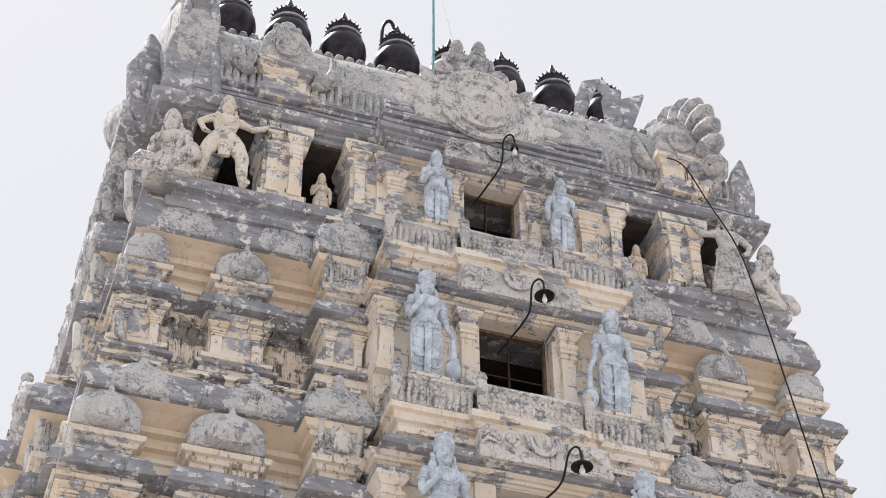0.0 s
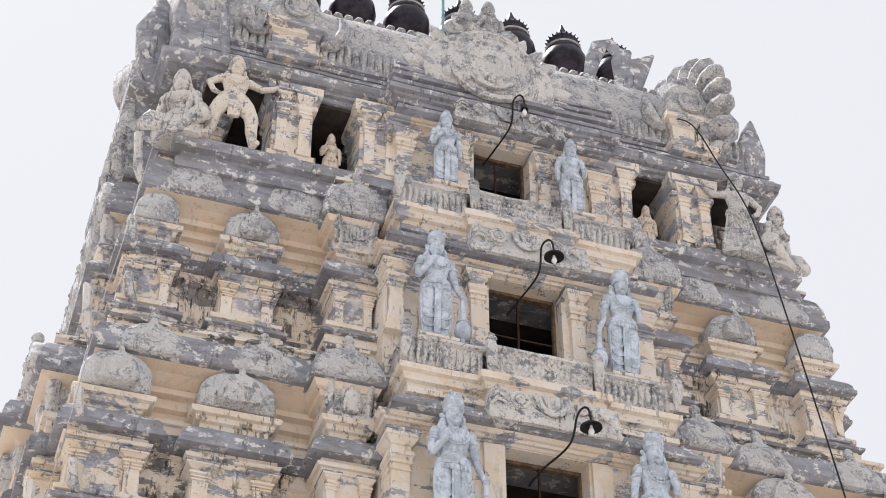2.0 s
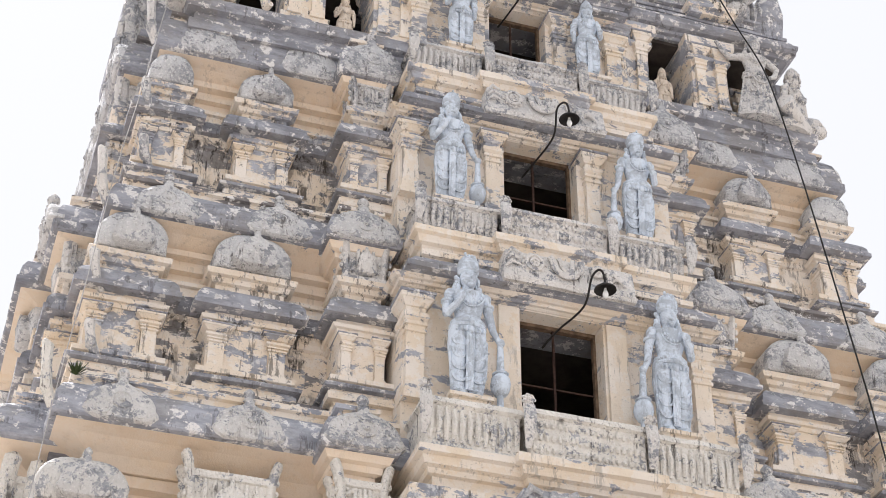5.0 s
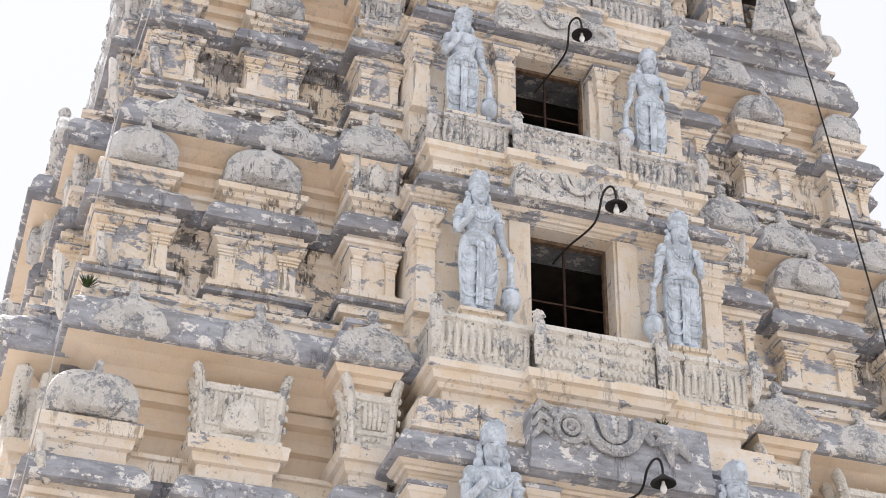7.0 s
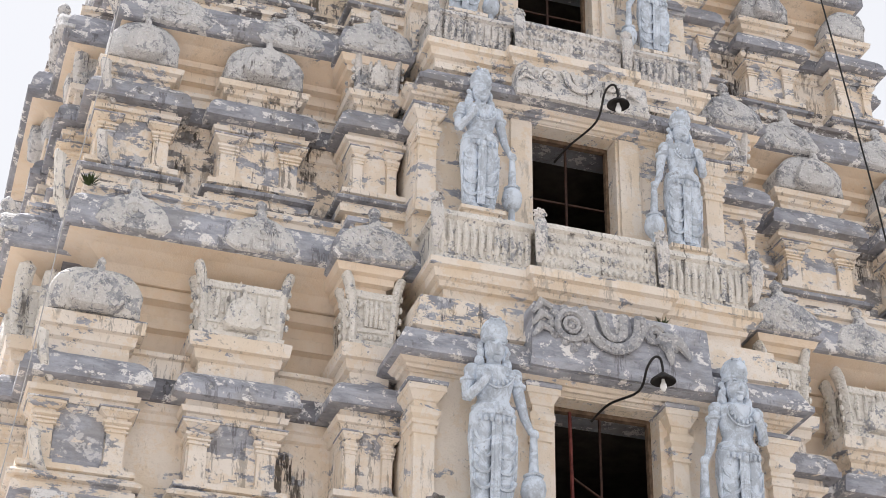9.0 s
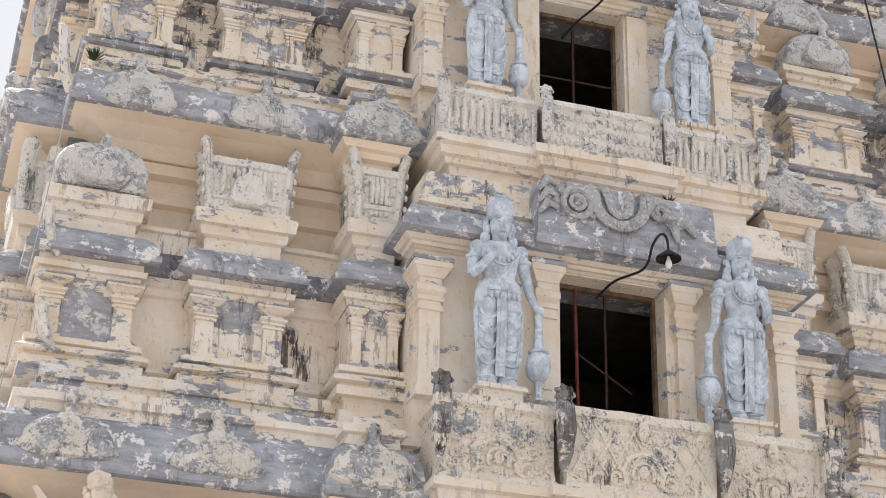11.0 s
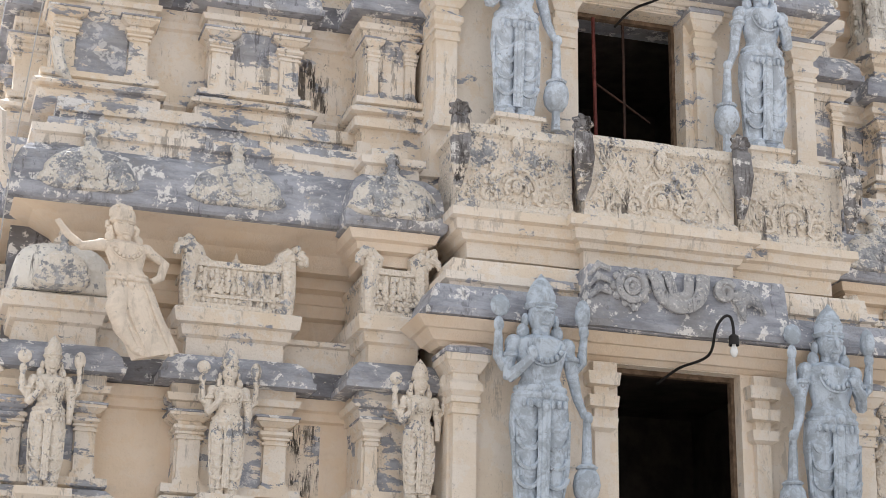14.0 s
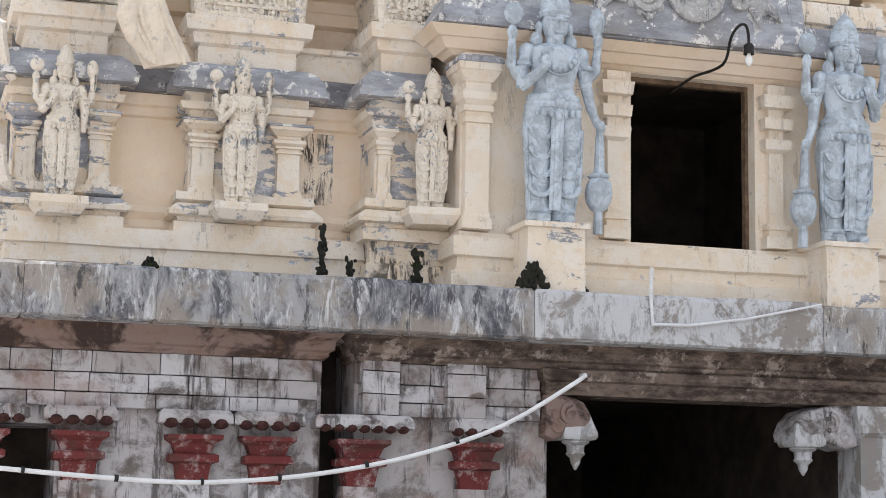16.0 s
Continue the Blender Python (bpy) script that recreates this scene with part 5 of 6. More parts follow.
# ---------------------------------------------------------------- statues, each one plain mesh
def figure(name, label, mat, x, y, z, h, pose_kind="mace", lean=0.0, face=0.0, group=""):
    """A standing draped figure of height h, worn smooth; s mirrors it."""
    bm = bmesh.new()
    u = h / 8.2
    s = -1 if pose_kind.endswith("_r") else 1
    robed = not any(w in pose_kind for w in ("stride", "skirt", "sit", "flow"))
    if robed:
        # legs in a long draped cloth
        for sx, w in ((-1, 1.0), (1, 0.95)):
            tube(bm, [(sx * 0.42 * u, -0.1 * u, 0.1 * u), (sx * 0.44 * u, 0, 0.8 * u), (sx * 0.50 * u, -0.05 * u, 2.0 * u), (sx * 0.52 * u, 0, 3.0 * u), (sx * 0.42 * u, 0, 3.9 * u)], (0.44 * u, 0.44 * u, 0.47 * u, 0.56 * u, 0.60 * u), 12, 0.85)
            tube(bm, [(sx * 0.45 * u, -0.75 * u, 0.12 * u), (sx * 0.42 * u, -0.1 * u, 0.18 * u)], (0.2 * u, 0.26 * u), 8, 0.8)
            for q in range(4):
                zz = (0.9 + 0.62 * q) * u
                ring_relief(bm, sx * 0.5 * u, -0.40 * u, zz + 0.45 * u, 0.42 * u, 0.085 * u, 8, math.pi * 1.05, math.pi * 1.95)
            for q in range(3):
                fx = sx * (0.72 + 0.10 * q) * u
                tube(bm, [(fx * 0.85, -0.2 * u, 0.4 * u), (fx * 1.05, -0.26 * u, 1.6 * u), (fx * 1.1, -0.24 * u, 3.2 * u)], (0.05 * u, 0.075 * u, 0.06 * u), 6)
            lathe(bm, [(0.28 * u, -0.1 * u), (0.36 * u, -0.05 * u), (0.36 * u, 0.05 * u), (0.28 * u, 0.1 * u)], (sx * 1.12 * u, 0, 5.3 * u), 10)
            lathe(bm, [(0.40 * u, 0), (0.46 * u, 0.07 * u), (0.40 * u, 0.14 * u)], (sx * 0.42 * u, -0.1 * u, 0.36 * u), 10)
        for fx, r in ((-0.14, 0.08), (0, 0.12), (0.14, 0.08)):
            tube(bm, [(fx * u, -0.46 * u, 0.45 * u), (fx * u, -0.54 * u, 2.0 * u), (fx * u, -0.54 * u, 3.9 * u)], (r * u, r * u, 1.2 * r * u), 7, 0.8)
    for q in range(7):
        ball(bm, ((-0.75 + 0.25 * q) * u, (-0.62 + 0.012 * (q - 3) ** 2) * u, (3.62 + 0.02 * abs(q - 3)) * u), 0.10 * u, 1, 0.8, 1.5, 6)
    # trunk, belt, chest
    tube(bm, [(0, 0, 3.6 * u), (0.03 * u, -0.02 * u, 4.1 * u), (0.02 * u, 0, 4.6 * u), (0, -0.05 * u, 5.3 * u), (0, 0, 5.8 * u), (0, 0, 6.05 * u)], (0.98 * u, 0.94 * u, 0.70 * u, 0.90 * u, 0.98 * u, 0.5 * u), 14, 0.62)
    for zz, r in ((3.95, 0.99), (4.2, 0.93)):
        lathe(bm, [(r * u, -0.1 * u), (1.06 * r * u, 0), (r * u, 0.1 * u)], (0.02 * u, 0, zz * u), 14, 1, 0.66)
    ball(bm, (0.02 * u, -0.62 * u, 4.0 * u), 0.2 * u)
    ball(bm, (0.02 * u, -0.60 * u, 3.6 * u), 0.17 * u, 1, 1, 1.4)
    ring_relief(bm, 0, -0.52 * u, 5.75 * u, 0.5 * u, 0.07 * u, 12, math.pi, 2 * math.pi)
    for q in range(9):
        a = math.pi * (1.06 + 0.11 * q)
        ball(bm, (0.62 * u * math.cos(a), -0.60 * u, (5.72 + 0.62 * math.sin(a)) * u), 0.085 * u, 1, 0.8, 1.3, 6)
    for zz, r in ((7.08, 0.60),) if pose_kind.startswith("mace") or "flow" in pose_kind else ((7.08, 0.60), (7.42, 0.52), (7.72, 0.40)):
        lathe(bm, [(r * u * 0.92, -0.06 * u), (r * u, 0), (r * u * 0.92, 0.06 * u)], (0, 0, zz * u), 12)
    ring_relief(bm, 0, -0.56 * u, 5.70 * u, 0.75 * u, 0.05 * u, 12, math.pi * 1.1, 1.9 * math.pi)
    # head, hair, tall cap
    tube(bm, [(0, 0, 5.9 * u), (0, -0.02 * u, 6.3 * u)], (0.34 * u, 0.32 * u), 10)
    ball(bm, (0, -0.08 * u, 6.72 * u), 0.52 * u, 0.92, 0.95, 1.15, 14)
    ball(bm, (0, -0.58 * u, 6.66 * u), 0.085 * u, 0.9, 1, 1.9, 7)
    ball(bm, (0, -0.52 * u, 6.38 * u), 0.12 * u, 1.5, 0.7, 0.55, 7)
    ball(bm, (0, -0.40 * u, 6.22 * u), 0.17 * u, 1.1, 0.9, 0.9, 7)
    for sx in (-1, 1):
        ball(bm, (sx * 0.2 * u, -0.49 * u, 6.80 * u), 0.10 * u, 1.3, 0.6, 0.6, 7)
        ball(bm, (sx * 0.2 * u, -0.48 * u, 6.93 * u), 0.12 * u, 1.5, 0.6, 0.4, 7)
    if pose_kind.startswith("mace") or "flow" in pose_kind:     # piled, curled hair under a low crown
        lathe(bm, [(0.5 * u, 0), (0.60 * u, 0.12 * u), (0.54 * u, 0.25 * u), (0.60 * u, 0.45 * u), (0.56 * u, 0.7 * u), (0.42 * u, 0.92 * u), (0.2 * u, 1.06 * u), (0.02 * u, 1.12 * u)], (0, 0, 6.95 * u), 14)
        lump(bm, int(x * 100), 0, -0.40 * u, 7.55 * u, 0.36 * u, 0.35 * u, 26, 0.085 * u)
        for sx in (-1, 1):
            lump(bm, int(x * 90) + sx, sx * 0.58 * u, 0.02 * u, 6.55 * u, 0.1 * u, 0.42 * u, 14, 0.11 * u)
    else:
        lathe(bm, [(0.5 * u, 0), (0.58 * u, 0.12 * u), (0.5 * u, 0.25 * u), (0.52 * u, 0.45 * u), (0.40 * u, 0.75 * u), (0.26 * u, 0.98 * u), (0.12 * u, 1.12 * u), (0.02 * u, 1.25 * u)], (0, 0, 6.95 * u), 14)
    ball(bm, (0, -0.5 * u, 7.3 * u), 0.14 * u, 1, 0.7, 1.4, 7)
    for q in range(5):
        ball(bm, ((-0.32 + 0.16 * q) * u, (-0.60 + 0.04 * (q - 2) ** 2) * u, (4.28 - 0.02 * (q - 2) ** 2) * u), 0.09 * u, 1, 0.7, 1, 6)
    for sx in (-1, 1):
        ball(bm, (sx * 0.56 * u, 0.02 * u, 6.55 * u), 0.17 * u, 0.8, 1, 1.5, 7)
        ball(bm, (sx * 0.62 * u, 0.05 * u, 6.15 * u), 0.24 * u, 1, 0.8, 1.3, 8)
        ball(bm, (sx * 0.98 * u, 0, 5.7 * u), 0.34 * u, 1, 0.95, 1, 9)
    # arms: one bent before the chest, one lowered to a club
    if not pose_kind.startswith("dance"):
      tube(bm, [(-s * 0.98 * u, 0, 5.7 * u), (-s * 1.18 * u, -0.05 * u, 5.0 * u), (-s * 1.22 * u, -0.15 * u, 4.5 * u)], (0.28 * u, 0.24 * u, 0.20 * u), 9)
      tube(bm, [(-s * 1.2 * u, -0.15 * u, 4.55 * u), (-s * 0.85 * u, -0.7 * u, 4.85 * u), (-s * 0.6 * u, -0.8 * u, 5.15 * u)], (0.23 * u, 0.19 * u, 0.16 * u), 8)
      ball(bm, (-s * 0.58 * u, -0.82 * u, 5.3 * u), 0.2 * u, 1, 0.7, 1.2, 8)
    if pose_kind.startswith("dance"):
        pass
    elif "plain" in pose_kind:
        tube(bm, [(s * 0.98 * u, 0, 5.7 * u), (s * 1.25 * u, 0, 4.7 * u), (s * 1.2 * u, -0.15 * u, 3.5 * u)], (0.30 * u, 0.26 * u, 0.16 * u), 9)
    else:
        tube(bm, [(s * 0.98 * u, 0, 5.7 * u), (s * 1.22 * u, 0, 4.8 * u), (s * 1.38 * u, -0.15 * u, 4.0 * u), (s * 1.66 * u, -0.25 * u, 3.4 * u)], (0.28 * u, 0.24 * u, 0.19 * u, 0.14 * u), 9)
        ball(bm, (s * 1.76 * u, -0.3 * u, 3.35 * u), 0.22 * u, 1, 0.8, 1, 8)
        tube(bm, [(s * 1.75 * u, -0.25 * u, 3.4 * u), (s * 1.78 * u, -0.22 * u, 1.8 * u)], (0.15 * u, 0.22 * u), 9)
        ball(bm, (s * 1.78 * u, -0.2 * u, 1.15 * u), 0.58 * u, 0.95, 0.9, 1.15, 12)
        tube(bm, [(s * 1.78 * u, -0.2 * u, 0.6 * u), (s * 1.78 * u, -0.2 * u, -0.2 * u)], (0.17 * u, 0.2 * u), 8)
        lathe(bm, [(0.4 * u, -0.06 * u), (0.45 * u, 0), (0.3 * u, 0.1 * u)], (s * 1.78 * u, -0.2 * u, 1.72 * u), 10)
    if pose_kind.startswith("four"):
        for sx, top in ((-1, "disc"), (1, "shell")):
            tube(bm, [(sx * 0.9 * u, 0.1 * u, 5.5 * u), (sx * 1.45 * u, 0.05 * u, 5.0 * u), (sx * 1.6 * u, 0, 5.25 * u), (sx * 1.65 * u, -0.1 * u, 6.1 * u)], (0.26 * u, 0.25 * u, 0.22 * u, 0.15 * u), 9)
            ball(bm, (sx * 1.64 * u, -0.12 * u, 6.3 * u), 0.22 * u, 1, 0.7, 1.3, 8)
            if top == "disc":
                ball(bm, (sx * 1.6 * u, -0.12 * u, 6.95 * u), 0.42 * u, 1, 0.5, 0.9, 12)
            else:
                ball(bm, (sx * 1.58 * u, -0.12 * u, 6.9 * u), 0.34 * u, 1, 0.7, 1.5, 10)
    if "sit" in pose_kind:           # seated: the trunk is low, the knees are wide
        bmesh.ops.translate(bm, verts=bm.verts[:], vec=(0, 0, -2.4 * u))
        lathe(bm, [(1.5 * u, 0), (1.7 * u, 0.5 * u), (1.25 * u, 1.2 * u), (0.9 * u, 1.8 * u)], (0, 0.1 * u, -0.1 * u), 14, 1, 0.7)
        for sx in (-1, 1):
            tube(bm, [(sx * 0.5 * u, 0, 1.2 * u), (sx * 1.7 * u, -0.5 * u, 1.5 * u), (sx * 1.9 * u, -0.7 * u, 1.1 * u), (sx * 0.6 * u, -0.9 * u, 0.35 * u)], (0.6 * u, 0.6 * u, 0.5 * u, 0.3 * u), 10)
    if "stride" in pose_kind:        # bare legs set wide apart, short loincloth
        for sx in (-1, 1):
            tube(bm, [(sx * 0.45 * u, 0, 3.9 * u), (sx * 0.85 * u, -0.35 * u, 3.0 * u), (sx * 1.25 * u, -0.5 * u, 2.1 * u), (sx * 1.35 * u, -0.2 * u, 1.2 * u), (sx * 1.55 * u, 0, 0.15 * u)], (0.62 * u, 0.60 * u, 0.46 * u, 0.42 * u, 0.26 * u), 12)
            tube(bm, [(sx * 1.55 * u, 0.05 * u, 0.15 * u), (sx * 1.75 * u, -0.6 * u, 0.12 * u)], (0.27 * u, 0.2 * u), 8)
            lathe(bm, [(0.44 * u, 0), (0.50 * u, 0.08 * u), (0.44 * u, 0.16 * u)], (sx * 1.27 * u, -0.42 * u, 1.85 * u), 10)
        tube(bm, [(0, -0.5 * u, 4.0 * u), (0, -0.62 * u, 3.0 * u), (0, -0.55 * u, 2.0 * u)], (0.42 * u, 0.46 * u, 0.40 * u), 10, 0.5)
        lathe(bm, [(1.02 * u, 0), (1.12 * u, 0.25 * u), (0.98 * u, 0.7 * u)], (0, 0, 3.35 * u), 14, 1, 0.66)
    if "flow" in pose_kind:          # slim robe swung to one side over crossed legs
        tube(bm, [(0, 0, 4.0 * u), (0.1 * u, -0.05 * u, 3.2 * u), (0.4 * u, -0.05 * u, 2.0 * u), (0.75 * u, 0, 0.9 * u), (1.0 * u, 0, 0.1 * u)], (0.95 * u, 1.1 * u, 1.1 * u, 1.15 * u, 1.15 * u), 14, 0.6)
        for q in range(6):
            fx = -0.8 + 0.32 * q
            tube(bm, [(0.75 * fx * u, -0.58 * u, 3.8 * u), ((0.35 + 0.9 * fx) * u, -0.62 * u, 2.0 * u), ((0.95 + 0.85 * fx) * u, -0.5 * u, 0.15 * u)], (0.05 * u, 0.11 * u, 0.12 * u), 6)
        tube(bm, [(-0.3 * u, -0.2 * u, 3.4 * u), (-0.75 * u, -0.5 * u, 2.3 * u), (-0.5 * u, -0.4 * u, 1.2 * u), (0.1 * u, -0.4 * u, 0.2 * u)], (0.5 * u, 0.46 * u, 0.36 * u, 0.22 * u), 9)
        tube(bm, [(0.1 * u, -0.4 * u, 0.2 * u), (0.2 * u, -0.9 * u, 0.1 * u)], (0.22 * u, 0.17 * u), 8)
    if "skirt" in pose_kind:         # wide swinging skirt with hanging folds
        lathe(bm, [(1.75 * u, 0), (1.80 * u, 0.15 * u), (1.5 * u, 1.4 * u), (1.2 * u, 2.8 * u), (0.95 * u, 3.9 * u)], (0.15 * u, 0, 0), 18, 1, 0.55)
        for q in range(9):
            fx = -1.0 + 0.25 * q
            tube(bm, [((0.15 + 1.68 * fx) * u, -0.93 * u * math.sqrt(max(0.04, 1 - fx * fx)), 0.1 * u), ((0.1 + 1.3 * fx) * u, -0.78 * u * math.sqrt(max(0.04, 1 - fx * fx)), 2.0 * u), (0.9 * fx * u, -0.56 * u * math.sqrt(max(0.04, 1 - fx * fx)), 3.8 * u)], (0.13 * u, 0.11 * u, 0.06 * u), 6)
        for q in range(3):
            ring_relief(bm, 0.1 * u, -0.72 * u, (3.7 - 0.5 * q) * u, (0.62 + 0.16 * q) * u, 0.09 * u, 12, math.pi * 1.1, math.pi * 1.9)
    if pose_kind.startswith("dance"):
        lift = 0.35 if "stride" in pose_kind else 1.0
        tube(bm, [(-0.98 * u, 0, 5.7 * u), (-1.9 * u, 0.1 * u, 5.5 * u), (-2.5 * u, 0, (5.5 + 0.5 * lift) * u), (-2.9 * u, 0, (5.6 + 1.1 * lift) * u)], (0.30 * u, 0.25 * u, 0.2 * u, 0.14 * u), 9)
        tube(bm, [(0.98 * u, 0, 5.7 * u), (1.75 * u, 0, 5.1 * u), (1.45 * u, -0.2 * u, 4.3 * u), (1.0 * u, -0.3 * u, 4.0 * u)], (0.30 * u, 0.25 * u, 0.2 * u, 0.15 * u), 9)
    if "flow" in pose_kind:              # the body sways over to one side
        for v in bm.verts:
            v.co.x -= 0.14 * (v.co.z - 0.6)
    if pose_kind in ("four", "four_r"):  # heavier body
        for v in bm.verts:
            r = abs(v.co.x)
            v.co.x = math.copysign(1.17 * r if r < 1.05 * u else r + 0.1785 * u, v.co.x)
    flip = -1 if pose_kind.endswith("_m") else 1
    bm.transform(pose(x, y, z, lean, 0, face) @ Matrix.Diagonal((flip * (0.83 if pose_kind in ("four", "four_r") else 0.9 if robed else 1.22 if "flow" in pose_kind else 1.05), 1.0, 1, 1)))
    return tagged(part(name, bm, mat, None, smooth=True), label, "statue", group)


STATUES = {1: (4.46, 2.38, 1.50, "four"), 2: (8.80, 2.34, 1.46, "mace"), 3: (12.95, 2.14, 1.36, "mace"), 4: (16.36, 1.96, 1.38, "mace"), 5: (19.74, 1.64, 1.02, "plain")}
for k, (z, h, x, kind) in STATUES.items():
    y = (STOREYS[k]["y"] if k < 5 else Y5) + 0.02
    for sx in (-1, 1):
        if k == 1 and sx > 0:
            x += 0.13
        bm = bmesh.new()
        w = 0.29 if k == 1 else 0.24
        stack(bm, sx * x - w, sx * x + w, y - 0.20, y + 0.4, ((z - (0.68 if k == 1 else 0.42), 0.0), (z - 0.06, 0.0), (z - 0.05, 0.04), (z + 0.0, 0.04)), 0.008)
        part("statue_plinth", bm, WALL[1] if k == 1 else WALL[3], tower, "small cream plinth block")
        figure("statue", "blue-grey painted plaster guardian figure beside a doorway", BLUEGREY if k > 1 else SHADEBLUE, sx * x, y, z, h, kind + ("" if sx < 0 else "_r"), 3.0, 0, "guardian statues")

FIGS = ((-4.36, 16.86, 4.60, 1.46), (-6.04, 16.86, 4.56, 1.46), (-2.55, 16.52, 4.62, 1.40), (4.36, 16.86, 4.60, 1.46), (6.04, 16.86, 4.56, 1.46), (2.55, 16.52, 4.62, 1.40))
for x, y, z, h in FIGS:
    bm = bmesh.new()
    stack(bm, x - 0.26, x + 0.26, y - 0.2, y + 0.3, ((z - 0.16, -0.06), (z - 0.07, 0.0), (z, 0.0)), 0.008)
    part("figure_plinth", bm, WALL[1], tower, "small moulded plinth")
    figure("small_statue", "worn cream limewashed small figure on a shrine front", WORNIVORY, x, y, z, h, "fourplain", 2.0, 0, "small statues of the lowest storey")
figure("bracket_statue", "cream limewashed dancing figure between two shrine roofs", IVORY, -5.42, 16.62, 5.84, 1.47, "dance_flow", 5, 8)
figure("bracket_statue", "cream limewashed dancing figure between two shrine roofs", IVORY, 5.20, 16.62, 5.86, 1.47, "dance_flow", 5, -8)
for sx in (-1, 1):
    figure("roof_statue", "flaking cream figure with legs set apart under the roof" if sx < 0 else "worn figure in a wide skirt under the roof corner", WORNIVORY if sx < 0 else RELIEF[4], -4.26 if sx < 0 else 4.02, Y5 + 0.30, 20.02, 1.75, "dance_stride_m" if sx < 0 else "dance_skirt", 4, 0)
    figure("roof_statue", "worn seated corner figure on the top storey", RELIEF[3], -5.0 if sx < 0 else 4.72, Y5 + 0.42, 20.0, 1.95, "plain_sit", 4, sx * 30)
    figure("niche_statue", "small worn figure in a shaded niche", IVORY, sx * 2.62, Y5 + 0.75, 20.0, 1.1, "plain", 2, 0)
for x, z, h in ((-0.60, 23.16, 1.55), (-0.22, 23.20, 1.6)):
    figure("gable_statue", "grey worn figure seated on the front gable", RELIEF[5], x, Y5 + 0.14, z, h, "plain_sit", 2, 0, "figures on the front gable")


# ---------------------------------------------------------------- gooseneck lamps
def lamp(x0, z0, x1, z1, y, reach=0.75, r=0.14):
    l = thing("gooseneck_lamp", "black bent pipe lamp with a tin shade above a doorway", "lamp", "lamps over the doorways")
    yy = y - reach
    bm = bmesh.new()
    d = z1 - z0
    line = smooth_line([(x0, y + 0.3, z0), (x0 + 0.1, y, z0 + 0.10), (x0 + 0.62 * (x1 - x0), y - 0.6 * reach, z0 + 0.6 * d), (x1 - 0.16, yy + 0.06, z1 + 0.12), (x1 - 0.10, yy, z1 + 0.23), (x1 - 0.03, yy, z1 + 0.24), (x1, yy, z1 + 0.14), (x1, yy, z1 + 0.02)], 5)
    tube(bm, line, (0.015,) * len(line), 7)
    part("arm", bm, IRON, l)
    bm = bmesh.new()
    lathe(bm, [(0.03, 0.06), (0.05, 0.04), (r, -0.03), (r + 0.004, -0.05), (r - 0.01, -0.045), (0.045, 0.0)], (x1, yy, z1), 18)
    part("shade", bm, IRON, l, "round tin shade", smooth=True)
    bm = bmesh.new()
    lathe(bm, [(0.018, -0.02), (0.02, -0.05), (0.036, -0.09), (0.04, -0.12), (0.022, -0.16), (0.005, -0.17)], (x1, yy, z1), 12)
    part("bulb", bm, BULB, l, "white bulb", smooth=True)


lamp(0.02, 6.02, 0.40, 6.26, 16.30, 0.7, 0.05)
lamp(-0.05, 10.36, 0.38, 10.50, 17.1)
lamp(-0.12, 14.36, 0.34, 14.72, 17.9)
lamp(-0.10, 17.62, 0.22, 17.98, 18.5)
lamp(-0.22, 20.98, 0.16, 21.52, 19.05, 0.6, 0.06)

# ---------------------------------------------------------------- cables
c = thing("power_cable", "black cable hanging from the roof corner", "cable")
bm = bmesh.new()
CABLE_PTS = ((3.05, 19.3, 23.0), (3.21, 18.74, 22.37), (3.5, 18.55, 21.4), (3.77, 18.39, 20.49), (3.86, 18.22, 19.55), (3.91, 17.86, 17.6), (3.92, 17.42, 15.3), (3.92, 17.07, 13.4), (3.86, 16.6, 10.8), (3.8, 15.9, 7.0), (3.8, 15.68, 3.9))
line = smooth_line(CABLE_PTS, 5)
tube(bm, line, (0.012,) * len(line), 7)
part("cord", bm, CABLE, c)


c = thing("corner_cable", "thin pale cable running down the corner of the tower", "cable")
bm = bmesh.new()
line = smooth_line([(-5.1, 19.2, 21.4), (-5.36, 18.95, 19.5), (-5.58, 18.62, 17.6), (-5.80, 18.30, 15.9), (-5.98, 17.9, 14.0), (-6.16, 17.56, 12.3), (-6.34, 17.2, 10.2), (-6.56, 16.74, 7.9), (-6.7, 16.5, 5.6), (-6.78, 16.3, 3.85)], 4)
tube(bm, line, (0.006,) * len(line), 6)
part("cord", bm, GREYCABLE, c)


# ---------------------------------------------------------------- stone gatehouse under the tower
gate = thing("stone_gatehouse", "whitewashed and stained stone gatehouse with red painted wall columns", "gatehouse")
STONE = Nodes("stained_whitewashed_stone")
_n = STONE.noise(3.2, 7, 0.7, warp=0.4)
_c = STONE.mix(STONE.ramp(_n, 0.38, 0.56), (0.13, 0.115, 0.11), (0.58, 0.575, 0.61))
_c = STONE.mix(STONE.math("MULTIPLY", STONE.rand(), 0.6), _c, (0.30, 0.265, 0.255))
_c = STONE.mix(STONE.math("MULTIPLY", STONE.ramp(STONE.noise(1.7, 5), 0.52, 0.7), 0.45), _c, (0.26, 0.13, 0.09))
_c = STONE.mix(STONE.math("MULTIPLY", STONE.ramp(STONE.noise(1.0, 8, 0.75, (6, 6, 0.8)), 0.53, 0.62), 0.8), _c, (0.06, 0.05, 0.05))
STONE.bump(_n, 0.5, 0.03)
STONE = STONE.done(_c, 0.9)

EDGE = Nodes("streaked_ledge_stone")
_n = EDGE.noise(1.0, 9, 0.74, (3.2, 3.2, 1.7), 0.6)
